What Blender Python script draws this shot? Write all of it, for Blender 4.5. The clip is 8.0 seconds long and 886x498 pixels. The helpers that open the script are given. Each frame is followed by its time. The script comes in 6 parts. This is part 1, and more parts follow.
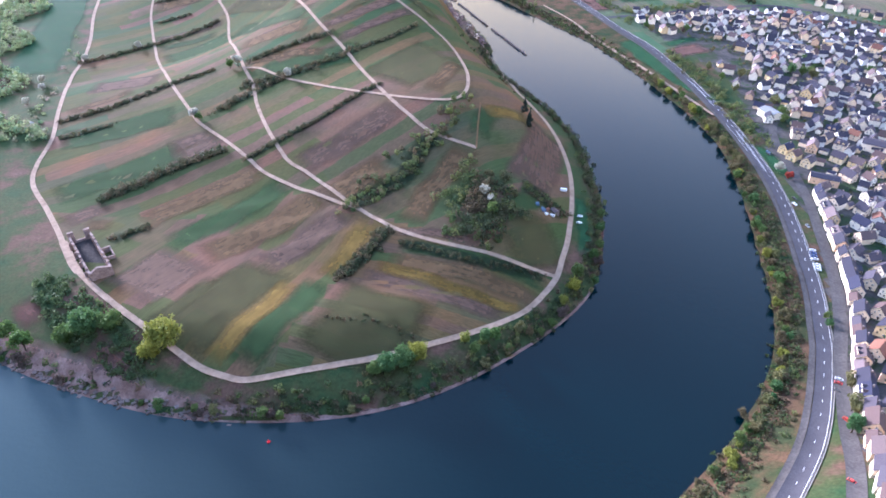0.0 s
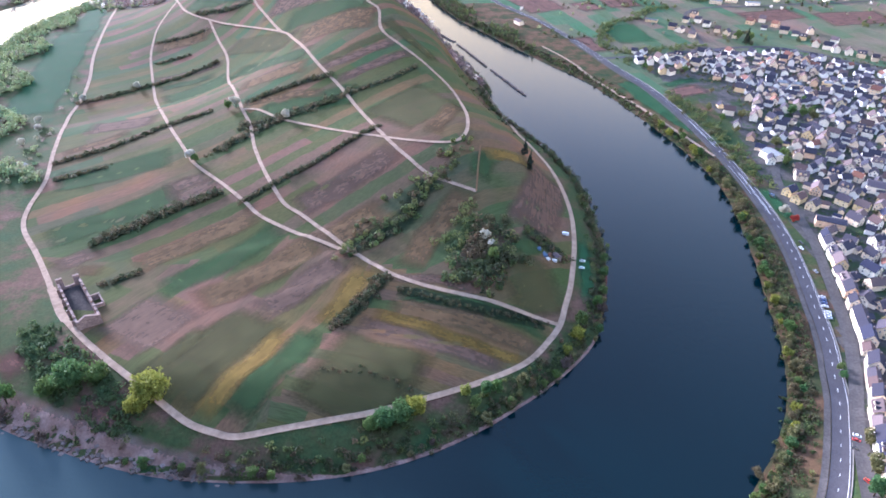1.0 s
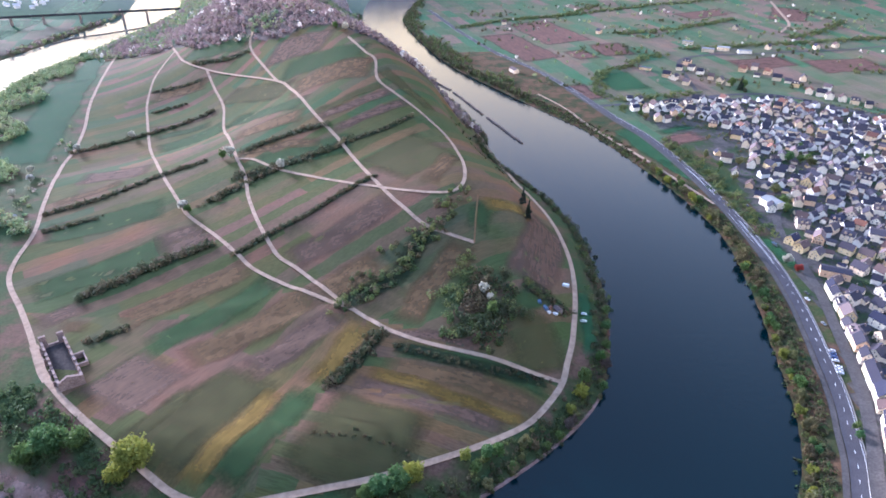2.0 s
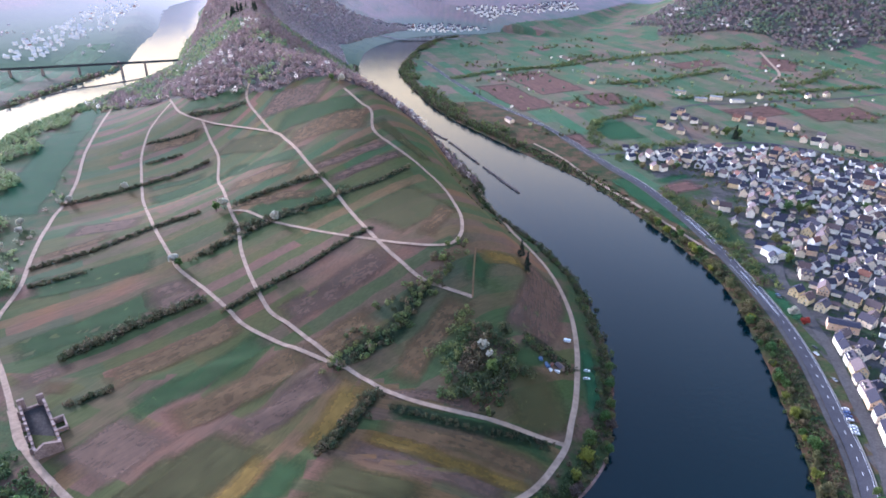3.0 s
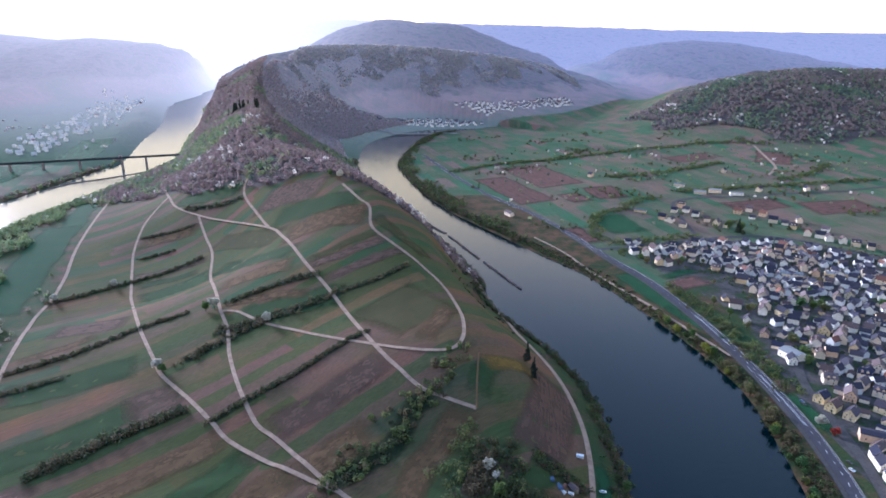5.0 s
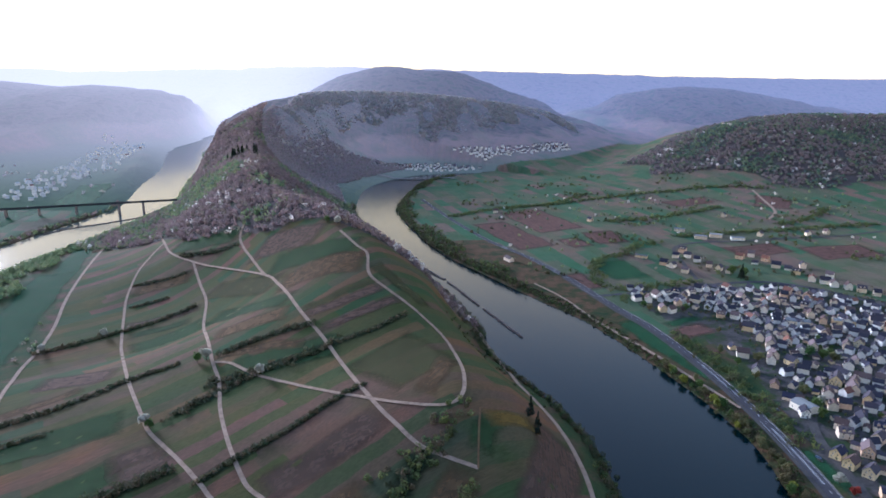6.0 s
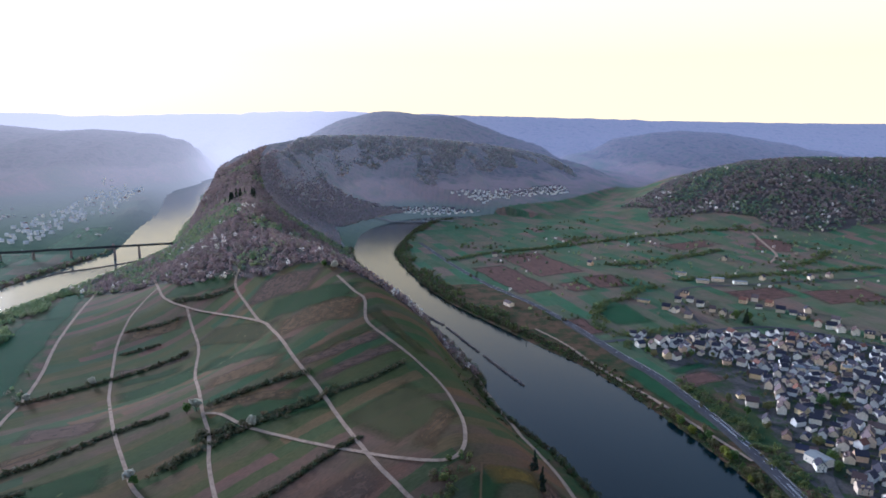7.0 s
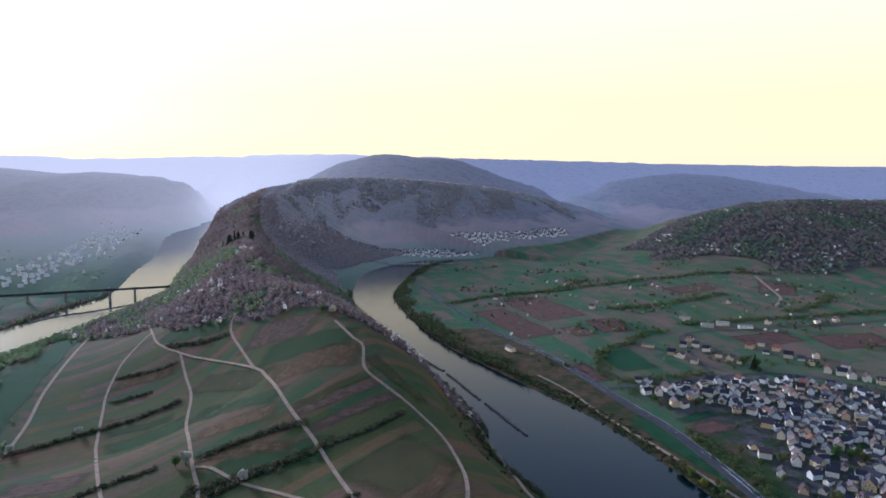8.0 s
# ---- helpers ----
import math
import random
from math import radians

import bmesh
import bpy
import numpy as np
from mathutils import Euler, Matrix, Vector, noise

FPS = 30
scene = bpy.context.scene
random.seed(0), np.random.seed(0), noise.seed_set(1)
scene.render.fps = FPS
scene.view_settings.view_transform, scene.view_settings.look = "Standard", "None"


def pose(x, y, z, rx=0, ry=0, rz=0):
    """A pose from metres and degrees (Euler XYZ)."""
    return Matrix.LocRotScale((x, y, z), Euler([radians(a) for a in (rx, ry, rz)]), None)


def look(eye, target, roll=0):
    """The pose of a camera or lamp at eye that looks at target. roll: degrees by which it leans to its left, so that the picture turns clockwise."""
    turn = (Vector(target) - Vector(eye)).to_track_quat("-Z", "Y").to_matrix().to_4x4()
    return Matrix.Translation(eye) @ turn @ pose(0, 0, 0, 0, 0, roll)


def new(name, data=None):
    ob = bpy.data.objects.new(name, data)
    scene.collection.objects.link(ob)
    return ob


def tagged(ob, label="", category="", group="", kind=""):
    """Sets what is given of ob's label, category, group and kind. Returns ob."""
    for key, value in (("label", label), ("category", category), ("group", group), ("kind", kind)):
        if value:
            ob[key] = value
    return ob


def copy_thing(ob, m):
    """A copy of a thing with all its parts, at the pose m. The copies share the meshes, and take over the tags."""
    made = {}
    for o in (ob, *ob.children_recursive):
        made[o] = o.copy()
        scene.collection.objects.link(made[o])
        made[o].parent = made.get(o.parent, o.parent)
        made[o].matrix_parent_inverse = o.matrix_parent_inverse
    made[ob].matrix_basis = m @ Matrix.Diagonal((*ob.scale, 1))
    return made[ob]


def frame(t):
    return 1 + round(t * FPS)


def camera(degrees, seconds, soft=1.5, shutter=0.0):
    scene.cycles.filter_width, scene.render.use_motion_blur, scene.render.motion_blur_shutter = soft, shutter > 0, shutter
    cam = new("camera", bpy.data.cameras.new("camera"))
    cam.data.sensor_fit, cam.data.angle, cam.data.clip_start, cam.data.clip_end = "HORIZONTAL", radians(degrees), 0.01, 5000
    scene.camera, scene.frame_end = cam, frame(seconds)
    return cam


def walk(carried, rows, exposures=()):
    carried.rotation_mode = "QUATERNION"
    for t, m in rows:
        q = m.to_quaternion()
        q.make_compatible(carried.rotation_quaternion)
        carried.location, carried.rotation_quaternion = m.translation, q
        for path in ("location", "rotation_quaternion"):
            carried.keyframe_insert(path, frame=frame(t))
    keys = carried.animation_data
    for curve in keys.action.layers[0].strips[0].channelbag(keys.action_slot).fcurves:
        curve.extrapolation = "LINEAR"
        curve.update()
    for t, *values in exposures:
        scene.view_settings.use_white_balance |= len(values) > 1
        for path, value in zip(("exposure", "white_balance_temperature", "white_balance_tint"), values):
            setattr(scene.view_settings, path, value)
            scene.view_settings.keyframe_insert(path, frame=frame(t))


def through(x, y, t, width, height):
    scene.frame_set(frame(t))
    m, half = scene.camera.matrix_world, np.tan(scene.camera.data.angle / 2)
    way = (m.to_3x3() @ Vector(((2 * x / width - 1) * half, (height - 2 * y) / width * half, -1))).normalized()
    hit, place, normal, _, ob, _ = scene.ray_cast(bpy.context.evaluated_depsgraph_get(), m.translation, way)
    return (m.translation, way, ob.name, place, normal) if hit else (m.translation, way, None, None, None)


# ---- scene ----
cam = camera(68.50, 8.0, soft=1.7)
# seconds, eye x y z, yaw, pitch, roll
PATH = [
    (0, 0.00, 0.00, 290.00, -0.000, -36.992, 0.729),
    (0.5, -0.29, 7.39, 289.99, -0.044, -35.533, 0.754),
    (1, -0.68, 14.82, 289.96, -0.093, -34.016, 0.812),
    (1.5, -1.00, 22.13, 290.05, -0.186, -32.245, 0.779),
    (3, -2.49, 43.71, 289.96, -0.772, -26.365, 0.633),
    (3.5, -2.97, 50.81, 289.86, -0.790, -24.416, 0.643),
    (4, -3.31, 57.95, 290.02, -0.815, -22.497, 0.638),
    (4.5, -3.85, 65.04, 289.98, -0.858, -20.586, 0.582),
    (6, -5.27, 87.33, 290.75, -1.020, -14.931, 0.468),
    (6.5, -5.54, 94.45, 290.44, -1.158, -13.058, 0.479),
    (7, -6.21, 101.72, 290.37, -1.168, -11.208, 0.463),
    (7.5, -6.95, 109.09, 290.36, -1.194, -9.370, 0.464),
    (8, -7.34, 116.49, 290.46, -1.213, -7.530, 0.462),
]
walk(cam, [(t, pose(x, y, z, 0, 0, yaw) @ pose(0, 0, 0, 90 + pitch, 0, 0) @ pose(0, 0, 0, 0, 0, roll)) for t, x, y, z, yaw, pitch, roll in PATH],
     [(0.0, 2.82, 4950, 27), (1.5, 2.7, 4950, 27), (3.5, 2.27, 4850, 25), (4.5, 2.02, 4800, 23), (6.0, 1.5, 4750, 19), (7.0, 1.22, 4750, 17), (8.0, 1.03, 4750, 17)])

# ---- light ----
world = bpy.data.worlds.new("world")
scene.world = world
world.use_nodes = True
wn, wl = world.node_tree.nodes, world.node_tree.links
SUN_EL, SUN_AZ = radians(13), radians(-42)  # azimuth from +y, to the right
sky = wn.new("ShaderNodeTexSky")
sky.sky_type = "NISHITA"
sky.sun_disc = False
sky.sun_elevation, sky.sun_rotation = SUN_EL, SUN_AZ
sky.altitude, sky.air_density, sky.dust_density, sky.ozone_density = 200, 1.0, 3.0, 1.5
wn["Background"].inputs["Strength"].default_value = 0.008
wl.new(sky.outputs["Color"], wn["Background"].inputs["Color"])
# morning haze: warm and bright low over the hills, thin and blue overhead
up = wn.new("ShaderNodeTexCoord")
up_z = wn.new("ShaderNodeSeparateXYZ")
wl.new(up.outputs["Generated"], up_z.inputs[0])
veil_ramp = wn.new("ShaderNodeValToRGB")
while len(veil_ramp.color_ramp.elements) < 6:
    veil_ramp.color_ramp.elements.new(0.5)
VEIL = ((0.0, (0.53, 0.38, 0.185)), (0.09, (0.60, 0.42, 0.165)), (0.22, (0.66, 0.48, 0.21)), (0.40, (0.24, 0.265, 0.27)), (0.65, (0.125, 0.165, 0.195)), (1.0, (0.115, 0.162, 0.210)))
for e_, (at_, c_) in zip(veil_ramp.color_ramp.elements, VEIL):
    e_.position, e_.color = at_, (*c_, 1)
wl.new(up_z.outputs["Z"], veil_ramp.inputs["Fac"])
veil = wn.new("ShaderNodeBackground")
veil.inputs["Strength"].default_value = 1.2
wl.new(veil_ramp.outputs["Color"], veil.inputs["Color"])
both = wn.new("ShaderNodeAddShader")
wl.new(wn["Background"].outputs[0], both.inputs[0])
wl.new(veil.outputs[0], both.inputs[1])
wl.new(both.outputs[0], wn["World Output"].inputs["Surface"])
sun = new("sun", bpy.data.lights.new("sun", "SUN"))
sun.data.energy, sun.data.angle, sun.data.color = 2.1, radians(12), (1.0, 0.90, 0.76)
sun.matrix_world = look((0, 0, 0), (-math.sin(SUN_AZ) * math.cos(SUN_EL), -math.cos(SUN_AZ) * math.cos(SUN_EL), -math.sin(SUN_EL)))

# ---- building blocks ----
rng = np.random.default_rng(7)


def mesh_of(name, verts, faces, mats=(), index=None, soft=False):
    me = bpy.data.meshes.new(name)
    me.from_pydata(np.asarray(verts, float).tolist(), [], [tuple(int(i) for i in f) for f in faces] if not isinstance(faces, np.ndarray) else faces.tolist())
    for m in mats:
        me.materials.append(m)
    if index is not None:
        me.polygons.foreach_set("material_index", np.asarray(index, np.int32))
    me.polygons.foreach_set("use_smooth", np.full(len(me.polygons), soft))
    me.update()
    return me


def add(name, mesh, parent=None, place=None, label="", category="", group="", kind=""):
    ob = new(name, mesh)
    if parent is not None:
        ob.parent = parent
    if place is not None:
        ob.matrix_basis = place
    return tagged(ob, label, category, group, kind)


def holder(name, place, label, category, group="", kind=""):
    ob = new(name)
    ob.empty_display_size = 0.5
    ob.matrix_basis = place
    return tagged(ob, label, category, group, kind)


class Solid:
    """Gathers boxes and prisms of one part."""

    def __init__(self):
        self.v, self.f = [], []

    def put(self, verts, faces):
        n = len(self.v)
        self.v += [tuple(p) for p in verts]
        self.f += [tuple(i + n for i in f) for f in faces]
        return self

    def box(self, x0, x1, y0, y1, z0, z1, taper=0.0):
        t = taper
        self.put([(x0, y0, z0), (x1, y0, z0), (x1, y1, z0), (x0, y1, z0), (x0 + t, y0 + t, z1), (x1 - t, y0 + t, z1), (x1 - t, y1 - t, z1), (x0 + t, y1 - t, z1)],
                 [(3, 2, 1, 0), (4, 5, 6, 7), (0, 1, 5, 4), (1, 2, 6, 5), (2, 3, 7, 6), (3, 0, 4, 7)])
        return self

    def drum(self, x, y, z0, z1, r0, r1, n=10):
        a = [2 * math.pi * k / n for k in range(n)]
        self.put([(x + r0 * math.cos(t), y + r0 * math.sin(t), z0) for t in a] + [(x + r1 * math.cos(t), y + r1 * math.sin(t), z1) for t in a],
                 [tuple(range(n - 1, -1, -1)), tuple(range(n, 2 * n))] + [(k, (k + 1) % n, n + (k + 1) % n, n + k) for k in range(n)])
        return self

    def mesh(self, name, mat, soft=False):
        return mesh_of(name, self.v, self.f, [mat], soft=soft)


# ---- materials ----
def material(name, rough=0.9, metal=0.0, spec=0.3):
    m = bpy.data.materials.new(name)
    m.use_nodes = True
    b = m.node_tree.nodes["Principled BSDF"]
    b.inputs["Roughness"].default_value, b.inputs["Metallic"].default_value, b.inputs["Specular IOR Level"].default_value = rough, metal, spec
    return m, m.node_tree.nodes, m.node_tree.links, b


def ramp(nodes, stops, mode="LINEAR"):
    r = nodes.new("ShaderNodeValToRGB")
    r.color_ramp.interpolation = mode
    while len(r.color_ramp.elements) < len(stops):
        r.color_ramp.elements.new(0.5)
    for e, (at, c) in zip(r.color_ramp.elements, stops):
        e.position, e.color = at, (*c, 1)
    return r


def grain(nodes, links, scale, detail=4.0, where=None, stretch=None, turn=0.0):
    n = nodes.new("ShaderNodeTexNoise")
    n.inputs["Scale"].default_value, n.inputs["Detail"].default_value, n.inputs["Roughness"].default_value = scale, detail, 0.6
    c = nodes.new("ShaderNodeTexCoord")
    out = c.outputs["Object"]
    if stretch:
        mp = nodes.new("ShaderNodeMapping")
        mp.vector_type = "TEXTURE"
        mp.inputs["Scale"].default_value, mp.inputs["Rotation"].default_value = [1 / q for q in stretch], (0, 0, turn)
        links.new(out, mp.inputs["Vector"])
        out = mp.outputs["Vector"]
    links.new(out, n.inputs["Vector"])
    return n


def mixed(nodes, links, a, b, fac, mode="MIX"):
    m = nodes.new("ShaderNodeMix")
    m.data_type, m.blend_type = "RGBA", mode
    for k, v in ((0, fac), (6, a), (7, b)):
        if hasattr(v, "is_output"):
            links.new(v, m.inputs[k])
        else:
            m.inputs[k].default_value = v if k == 0 else (*v, 1)
    return m.outputs[2]


def bumped(nodes, links, b, height, strength, distance):
    bp = nodes.new("ShaderNodeBump")
    bp.inputs["Strength"].default_value, bp.inputs["Distance"].default_value = strength, distance
    links.new(height, bp.inputs["Height"])
    links.new(bp.outputs["Normal"], b.inputs["Normal"])


def plain(name, stops, scale, rough=0.95, bump=0.0, dist=0.1, metal=0.0, spec=0.08, stretch=None, turn=0.0, fine=0.0, by_object=0.0):
    """Colour from noise at two scales, with relief and, at need, a tone of its own for each object."""
    m, n, l, b = material(name, rough, metal, spec)
    g = grain(n, l, scale, 5.0, stretch=stretch, turn=turn)
    r = ramp(n, stops)
    l.new(g.outputs["Fac"], r.inputs["Fac"])
    col = r.outputs["Color"]
    h = g
    if fine:
        h = grain(n, l, fine, 3.0)
        r2 = ramp(n, [(0.25, (0.72, 0.72, 0.72)), (0.75, (1.25, 1.25, 1.25))])
        l.new(h.outputs["Fac"], r2.inputs["Fac"])
        col = mixed(n, l, col, r2.outputs["Color"], 1.0, "MULTIPLY")
    if by_object:
        o = n.new("ShaderNodeObjectInfo")
        r3 = ramp(n, [(0, (1 - by_object,) * 3), (1, (1 + by_object,) * 3)])
        l.new(o.outputs["Random"], r3.inputs["Fac"])
        col = mixed(n, l, col, r3.outputs["Color"], 1.0, "MULTIPLY")
    l.new(col, b.inputs["Base Color"])
    if bump:
        bumped(n, l, b, h.outputs["Fac"], bump, dist)
    return m


def soft_edge(m):
    """Lets the grass round a parcel grow over its margin: the stored number "inside" falls to 0 at the parcel's edge."""
    n, l = m.node_tree.nodes, m.node_tree.links
    a = n.new("ShaderNodeAttribute")
    a.attribute_name = "inside"
    g = grain(n, l, 0.45, 4.0)
    s = n.new("ShaderNodeMath")
    l.new(a.outputs["Fac"], s.inputs[0])
    l.new(g.outputs["Fac"], s.inputs[1])
    k = n.new("ShaderNodeMapRange")
    for nm, v in (("From Min", 0.42), ("From Max", 1.3)):
        k.inputs[nm].default_value = v
    k.inputs["To Max"].default_value = 0.82
    l.new(s.outputs[0], k.inputs["Value"])
    t = n.new("ShaderNodeBsdfTransparent")
    x = n.new("ShaderNodeMixShader")
    l.new(k.outputs[0], x.inputs[0])
    l.new(t.outputs[0], x.inputs[1])
    l.new(n["Principled BSDF"].outputs[0], x.inputs[2])
    l.new(x.outputs[0], n["Material Output"].inputs["Surface"])
    return m


def chosen(name, colours, rough=0.8, spec=0.3, fine=1.5, mode="CONSTANT", bump=0.0):
    """One of several colours for each object, by its own random number, with some weathering."""
    m, n, l, b = material(name, rough, 0, spec)
    o = n.new("ShaderNodeObjectInfo")
    r = ramp(n, [(k / len(colours), c) for k, c in enumerate(colours)], mode)
    l.new(o.outputs["Random"], r.inputs["Fac"])
    g = grain(n, l, fine, 5.0)
    r2 = ramp(n, [(0.3, (0.8, 0.8, 0.8)), (0.7, (1.1, 1.1, 1.1))])
    l.new(g.outputs["Fac"], r2.inputs["Fac"])
    l.new(mixed(n, l, r.outputs["Color"], r2.outputs["Color"], 1.0, "MULTIPLY"), b.inputs["Base Color"])
    if bump:
        bumped(n, l, b, g.outputs["Fac"], bump, 0.05)
    return m


def strips(name, turn, wide, long, colours, rough=0.95):
    """Farmland: narrow parcels side by side, each with a crop of its own, with soft ragged edges and rows."""
    m, n, l, b = material(name, rough, 0, 0.06)
    c = n.new("ShaderNodeTexCoord")
    g = grain(n, l, 0.03, 3.0)
    shove = n.new("ShaderNodeVectorMath")
    shove.operation = "MULTIPLY_ADD"
    l.new(g.outputs["Color"], shove.inputs[0])
    shove.inputs[1].default_value = (9, 9, 0)
    l.new(c.outputs["Object"], shove.inputs[2])
    mp = n.new("ShaderNodeMapping")
    mp.vector_type = "TEXTURE"
    mp.inputs["Rotation"].default_value, mp.inputs["Scale"].default_value = (0, 0, turn), (long, wide, 1)
    l.new(shove.outputs[0], mp.inputs["Vector"])
    sep = n.new("ShaderNodeSeparateXYZ")
    l.new(mp.outputs[0], sep.inputs[0])
    fy = n.new("ShaderNodeMath")
    fy.operation = "FLOOR"
    l.new(sep.outputs["Y"], fy.inputs[0])
    # every strip is cut across at places of its own
    w0 = n.new("ShaderNodeTexWhiteNoise")
    w0.noise_dimensions = "1D"
    l.new(fy.outputs[0], w0.inputs["W"])
    ax = n.new("ShaderNodeMath")
    l.new(sep.outputs["X"], ax.inputs[0])
    l.new(w0.outputs["Value"], ax.inputs[1])
    fx = n.new("ShaderNodeMath")
    fx.operation = "FLOOR"
    l.new(ax.outputs[0], fx.inputs[0])
    cb = n.new("ShaderNodeCombineXYZ")
    l.new(fx.outputs[0], cb.inputs["X"])
    l.new(fy.outputs[0], cb.inputs["Y"])
    w1 = n.new("ShaderNodeTexWhiteNoise")
    w1.noise_dimensions = "3D"
    l.new(cb.outputs[0], w1.inputs["Vector"])
    r = ramp(n, [(k / (len(colours) - 1), q) for k, q in enumerate(colours)])
    l.new(w1.outputs["Value"], r.inputs["Fac"])
    # blotches and grain
    g2 = grain(n, l, 0.02, 6.0)
    r2 = ramp(n, [(0.3, (0.72, 0.9, 0.7)), (0.5, (1, 1, 1)), (0.7, (1.25, 1.05, 0.95))])
    l.new(g2.outputs["Fac"], r2.inputs["Fac"])
    col = mixed(n, l, r.outputs["Color"], r2.outputs["Color"], 1.0, "MULTIPLY")
    g3 = grain(n, l, 1.0, 4.0, stretch=(0.05, 0.9, 1), turn=turn)
    r3 = ramp(n, [(0.3, (0.74, 0.76, 0.74)), (0.7, (1.22, 1.2, 1.2))])
    l.new(g3.outputs["Fac"], r3.inputs["Fac"])
    l.new(mixed(n, l, col, r3.outputs["Color"], 1.0, "MULTIPLY"), b.inputs["Base Color"])
    bumped(n, l, b, g3.outputs["Fac"], 0.5, 0.5)
    return m


MAUVE, TAN, OLIVE, GREEN, TEAL = (0.124, 0.070, 0.054), (0.126, 0.078, 0.040), (0.074, 0.070, 0.028), (0.050, 0.070, 0.028), (0.038, 0.072, 0.034)
FARM_TIP = strips("strip_fields_by_the_shore", radians(62), 15, 90, [GREEN, OLIVE, MAUVE, TAN, OLIVE, GREEN, MAUVE])
FARM_EAST = strips("strip_fields_by_the_fork", radians(-17), 9, 80, [OLIVE, MAUVE, GREEN, TAN, OLIVE])
FARM = strips("strip_fields", radians(36), 13, 130, [GREEN, OLIVE, MAUVE, GREEN, TAN, MAUVE, TEAL, OLIVE, GREEN, MAUVE])
# farmland tones lightened and cooled; haze over the valley is put into them
PLAIN = strips("valley_fields_haze_tinted", radians(106), 22, 75, [(0.063, 0.097, 0.055), (0.055, 0.106, 0.058), (0.101, 0.104, 0.064), (0.151, 0.100, 0.086), (0.068, 0.100, 0.055), (0.144, 0.106, 0.084), (0.093, 0.106, 0.064), (0.051, 0.113, 0.061)])
BANK = plain("river_bank_grass", [(0.3, (0.019, 0.039, 0.016)), (0.45, (0.043, 0.045, 0.020)), (0.56, (0.086, 0.052, 0.029)), (0.72, (0.108, 0.063, 0.040))], 0.05, bump=0.6, dist=0.6, fine=0.7)
WOODFLOOR = plain("wood_floor", [(0.3, (0.060, 0.048, 0.048)), (0.5, (0.078, 0.063, 0.061)), (0.7, (0.057, 0.066, 0.042))], 0.02, bump=0.8, dist=1.5, fine=0.15)
TOWN = plain("town_yards_and_gardens", [(0.34, (0.025, 0.048, 0.020)), (0.46, (0.041, 0.048, 0.031)), (0.5, (0.058, 0.053, 0.053)), (0.62, (0.085, 0.075, 0.073)), (0.72, (0.034, 0.061, 0.024))], 0.06, bump=0.3, dist=0.2, fine=0.4)
SHINGLE = plain("stony_shore", [(0.3, (0.10, 0.072, 0.062)), (0.5, (0.19, 0.14, 0.125)), (0.7, (0.27, 0.21, 0.19))], 0.12, bump=0.9, dist=0.5, fine=0.8)
VERGE = plain("shore_grass", [(0.3, (0.024, 0.054, 0.022)), (0.5, (0.046, 0.056, 0.022)), (0.62, (0.095, 0.056, 0.040)), (0.75, (0.120, 0.072, 0.058))], 0.035, bump=0.6, dist=0.6, fine=0.5)
EARTH = plain("trodden_earth", [(0.3, (0.13, 0.075, 0.04)), (0.7, (0.18, 0.105, 0.055))], 0.3, bump=0.3, dist=0.05, fine=1.0)
GRAVEL = plain("pale_farm_road", [(0.3, (0.25, 0.172, 0.122)), (0.7, (0.34, 0.245, 0.18))], 0.15, bump=0.2, dist=0.05, fine=0.25)
ASPHALT = plain("asphalt", [(0.3, (0.054, 0.051, 0.059)), (0.7, (0.072, 0.067, 0.077))], 0.08, rough=0.85, bump=0.2, dist=0.02, fine=1.5)
PAVE = plain("worn_pavement", [(0.3, (0.06, 0.054, 0.054)), (0.7, (0.09, 0.082, 0.08))], 0.08, bump=0.2, dist=0.03, fine=0.8)
CONCRETE = plain("pale_concrete", [(0.3, (0.15, 0.14, 0.13)), (0.7, (0.23, 0.215, 0.2))], 0.3, bump=0.2, dist=0.02)
PAINT = plain("white_road_paint", [(0.3, (0.6, 0.6, 0.6)), (0.7, (0.8, 0.8, 0.8))], 1.0)
STONE = plain("weathered_stone", [(0.3, (0.17, 0.13, 0.12)), (0.7, (0.33, 0.265, 0.24))], 0.5, bump=0.8, dist=0.2, fine=2.0)
RUINSTONE = plain("reddish_ruin_stone", [(0.3, (0.19, 0.130, 0.112)), (0.7, (0.36, 0.265, 0.235))], 0.5, bump=0.8, dist=0.2, fine=2.0)
RUBBLE = plain("rubble", [(0.3, (0.09, 0.07, 0.066)), (0.7, (0.20, 0.155, 0.14))], 0.6, bump=0.8, dist=0.2, by_object=0.3)
STEEL = plain("dark_bridge_steel", [(0.3, (0.03, 0.033, 0.042)), (0.7, (0.05, 0.052, 0.06))], 0.4, rough=0.8, spec=0.1)
WALLS = chosen("house_render", [(0.886, 0.758, 0.613), (0.900, 0.822, 0.703), (0.834, 0.669, 0.474), (0.861, 0.720, 0.549), (0.900, 0.811, 0.691), (0.771, 0.580, 0.333), (0.861, 0.694, 0.511), (0.747, 0.518, 0.345), (0.900, 0.848, 0.742), (0.695, 0.569, 0.435)], 0.85, fine=0.7)
YELLOW_WALL = chosen("ochre_render", [(0.72, 0.57, 0.32), (0.74, 0.62, 0.40)], 0.85)
ROOFS = chosen("slate_roof", [(0.041, 0.039, 0.058), (0.071, 0.060, 0.076), (0.036, 0.037, 0.065), (0.122, 0.089, 0.088), (0.046, 0.043, 0.061), (0.168, 0.126, 0.129), (0.078, 0.068, 0.085), (0.110, 0.073, 0.069)], 0.75, 0.12, fine=2.0, bump=0.5)
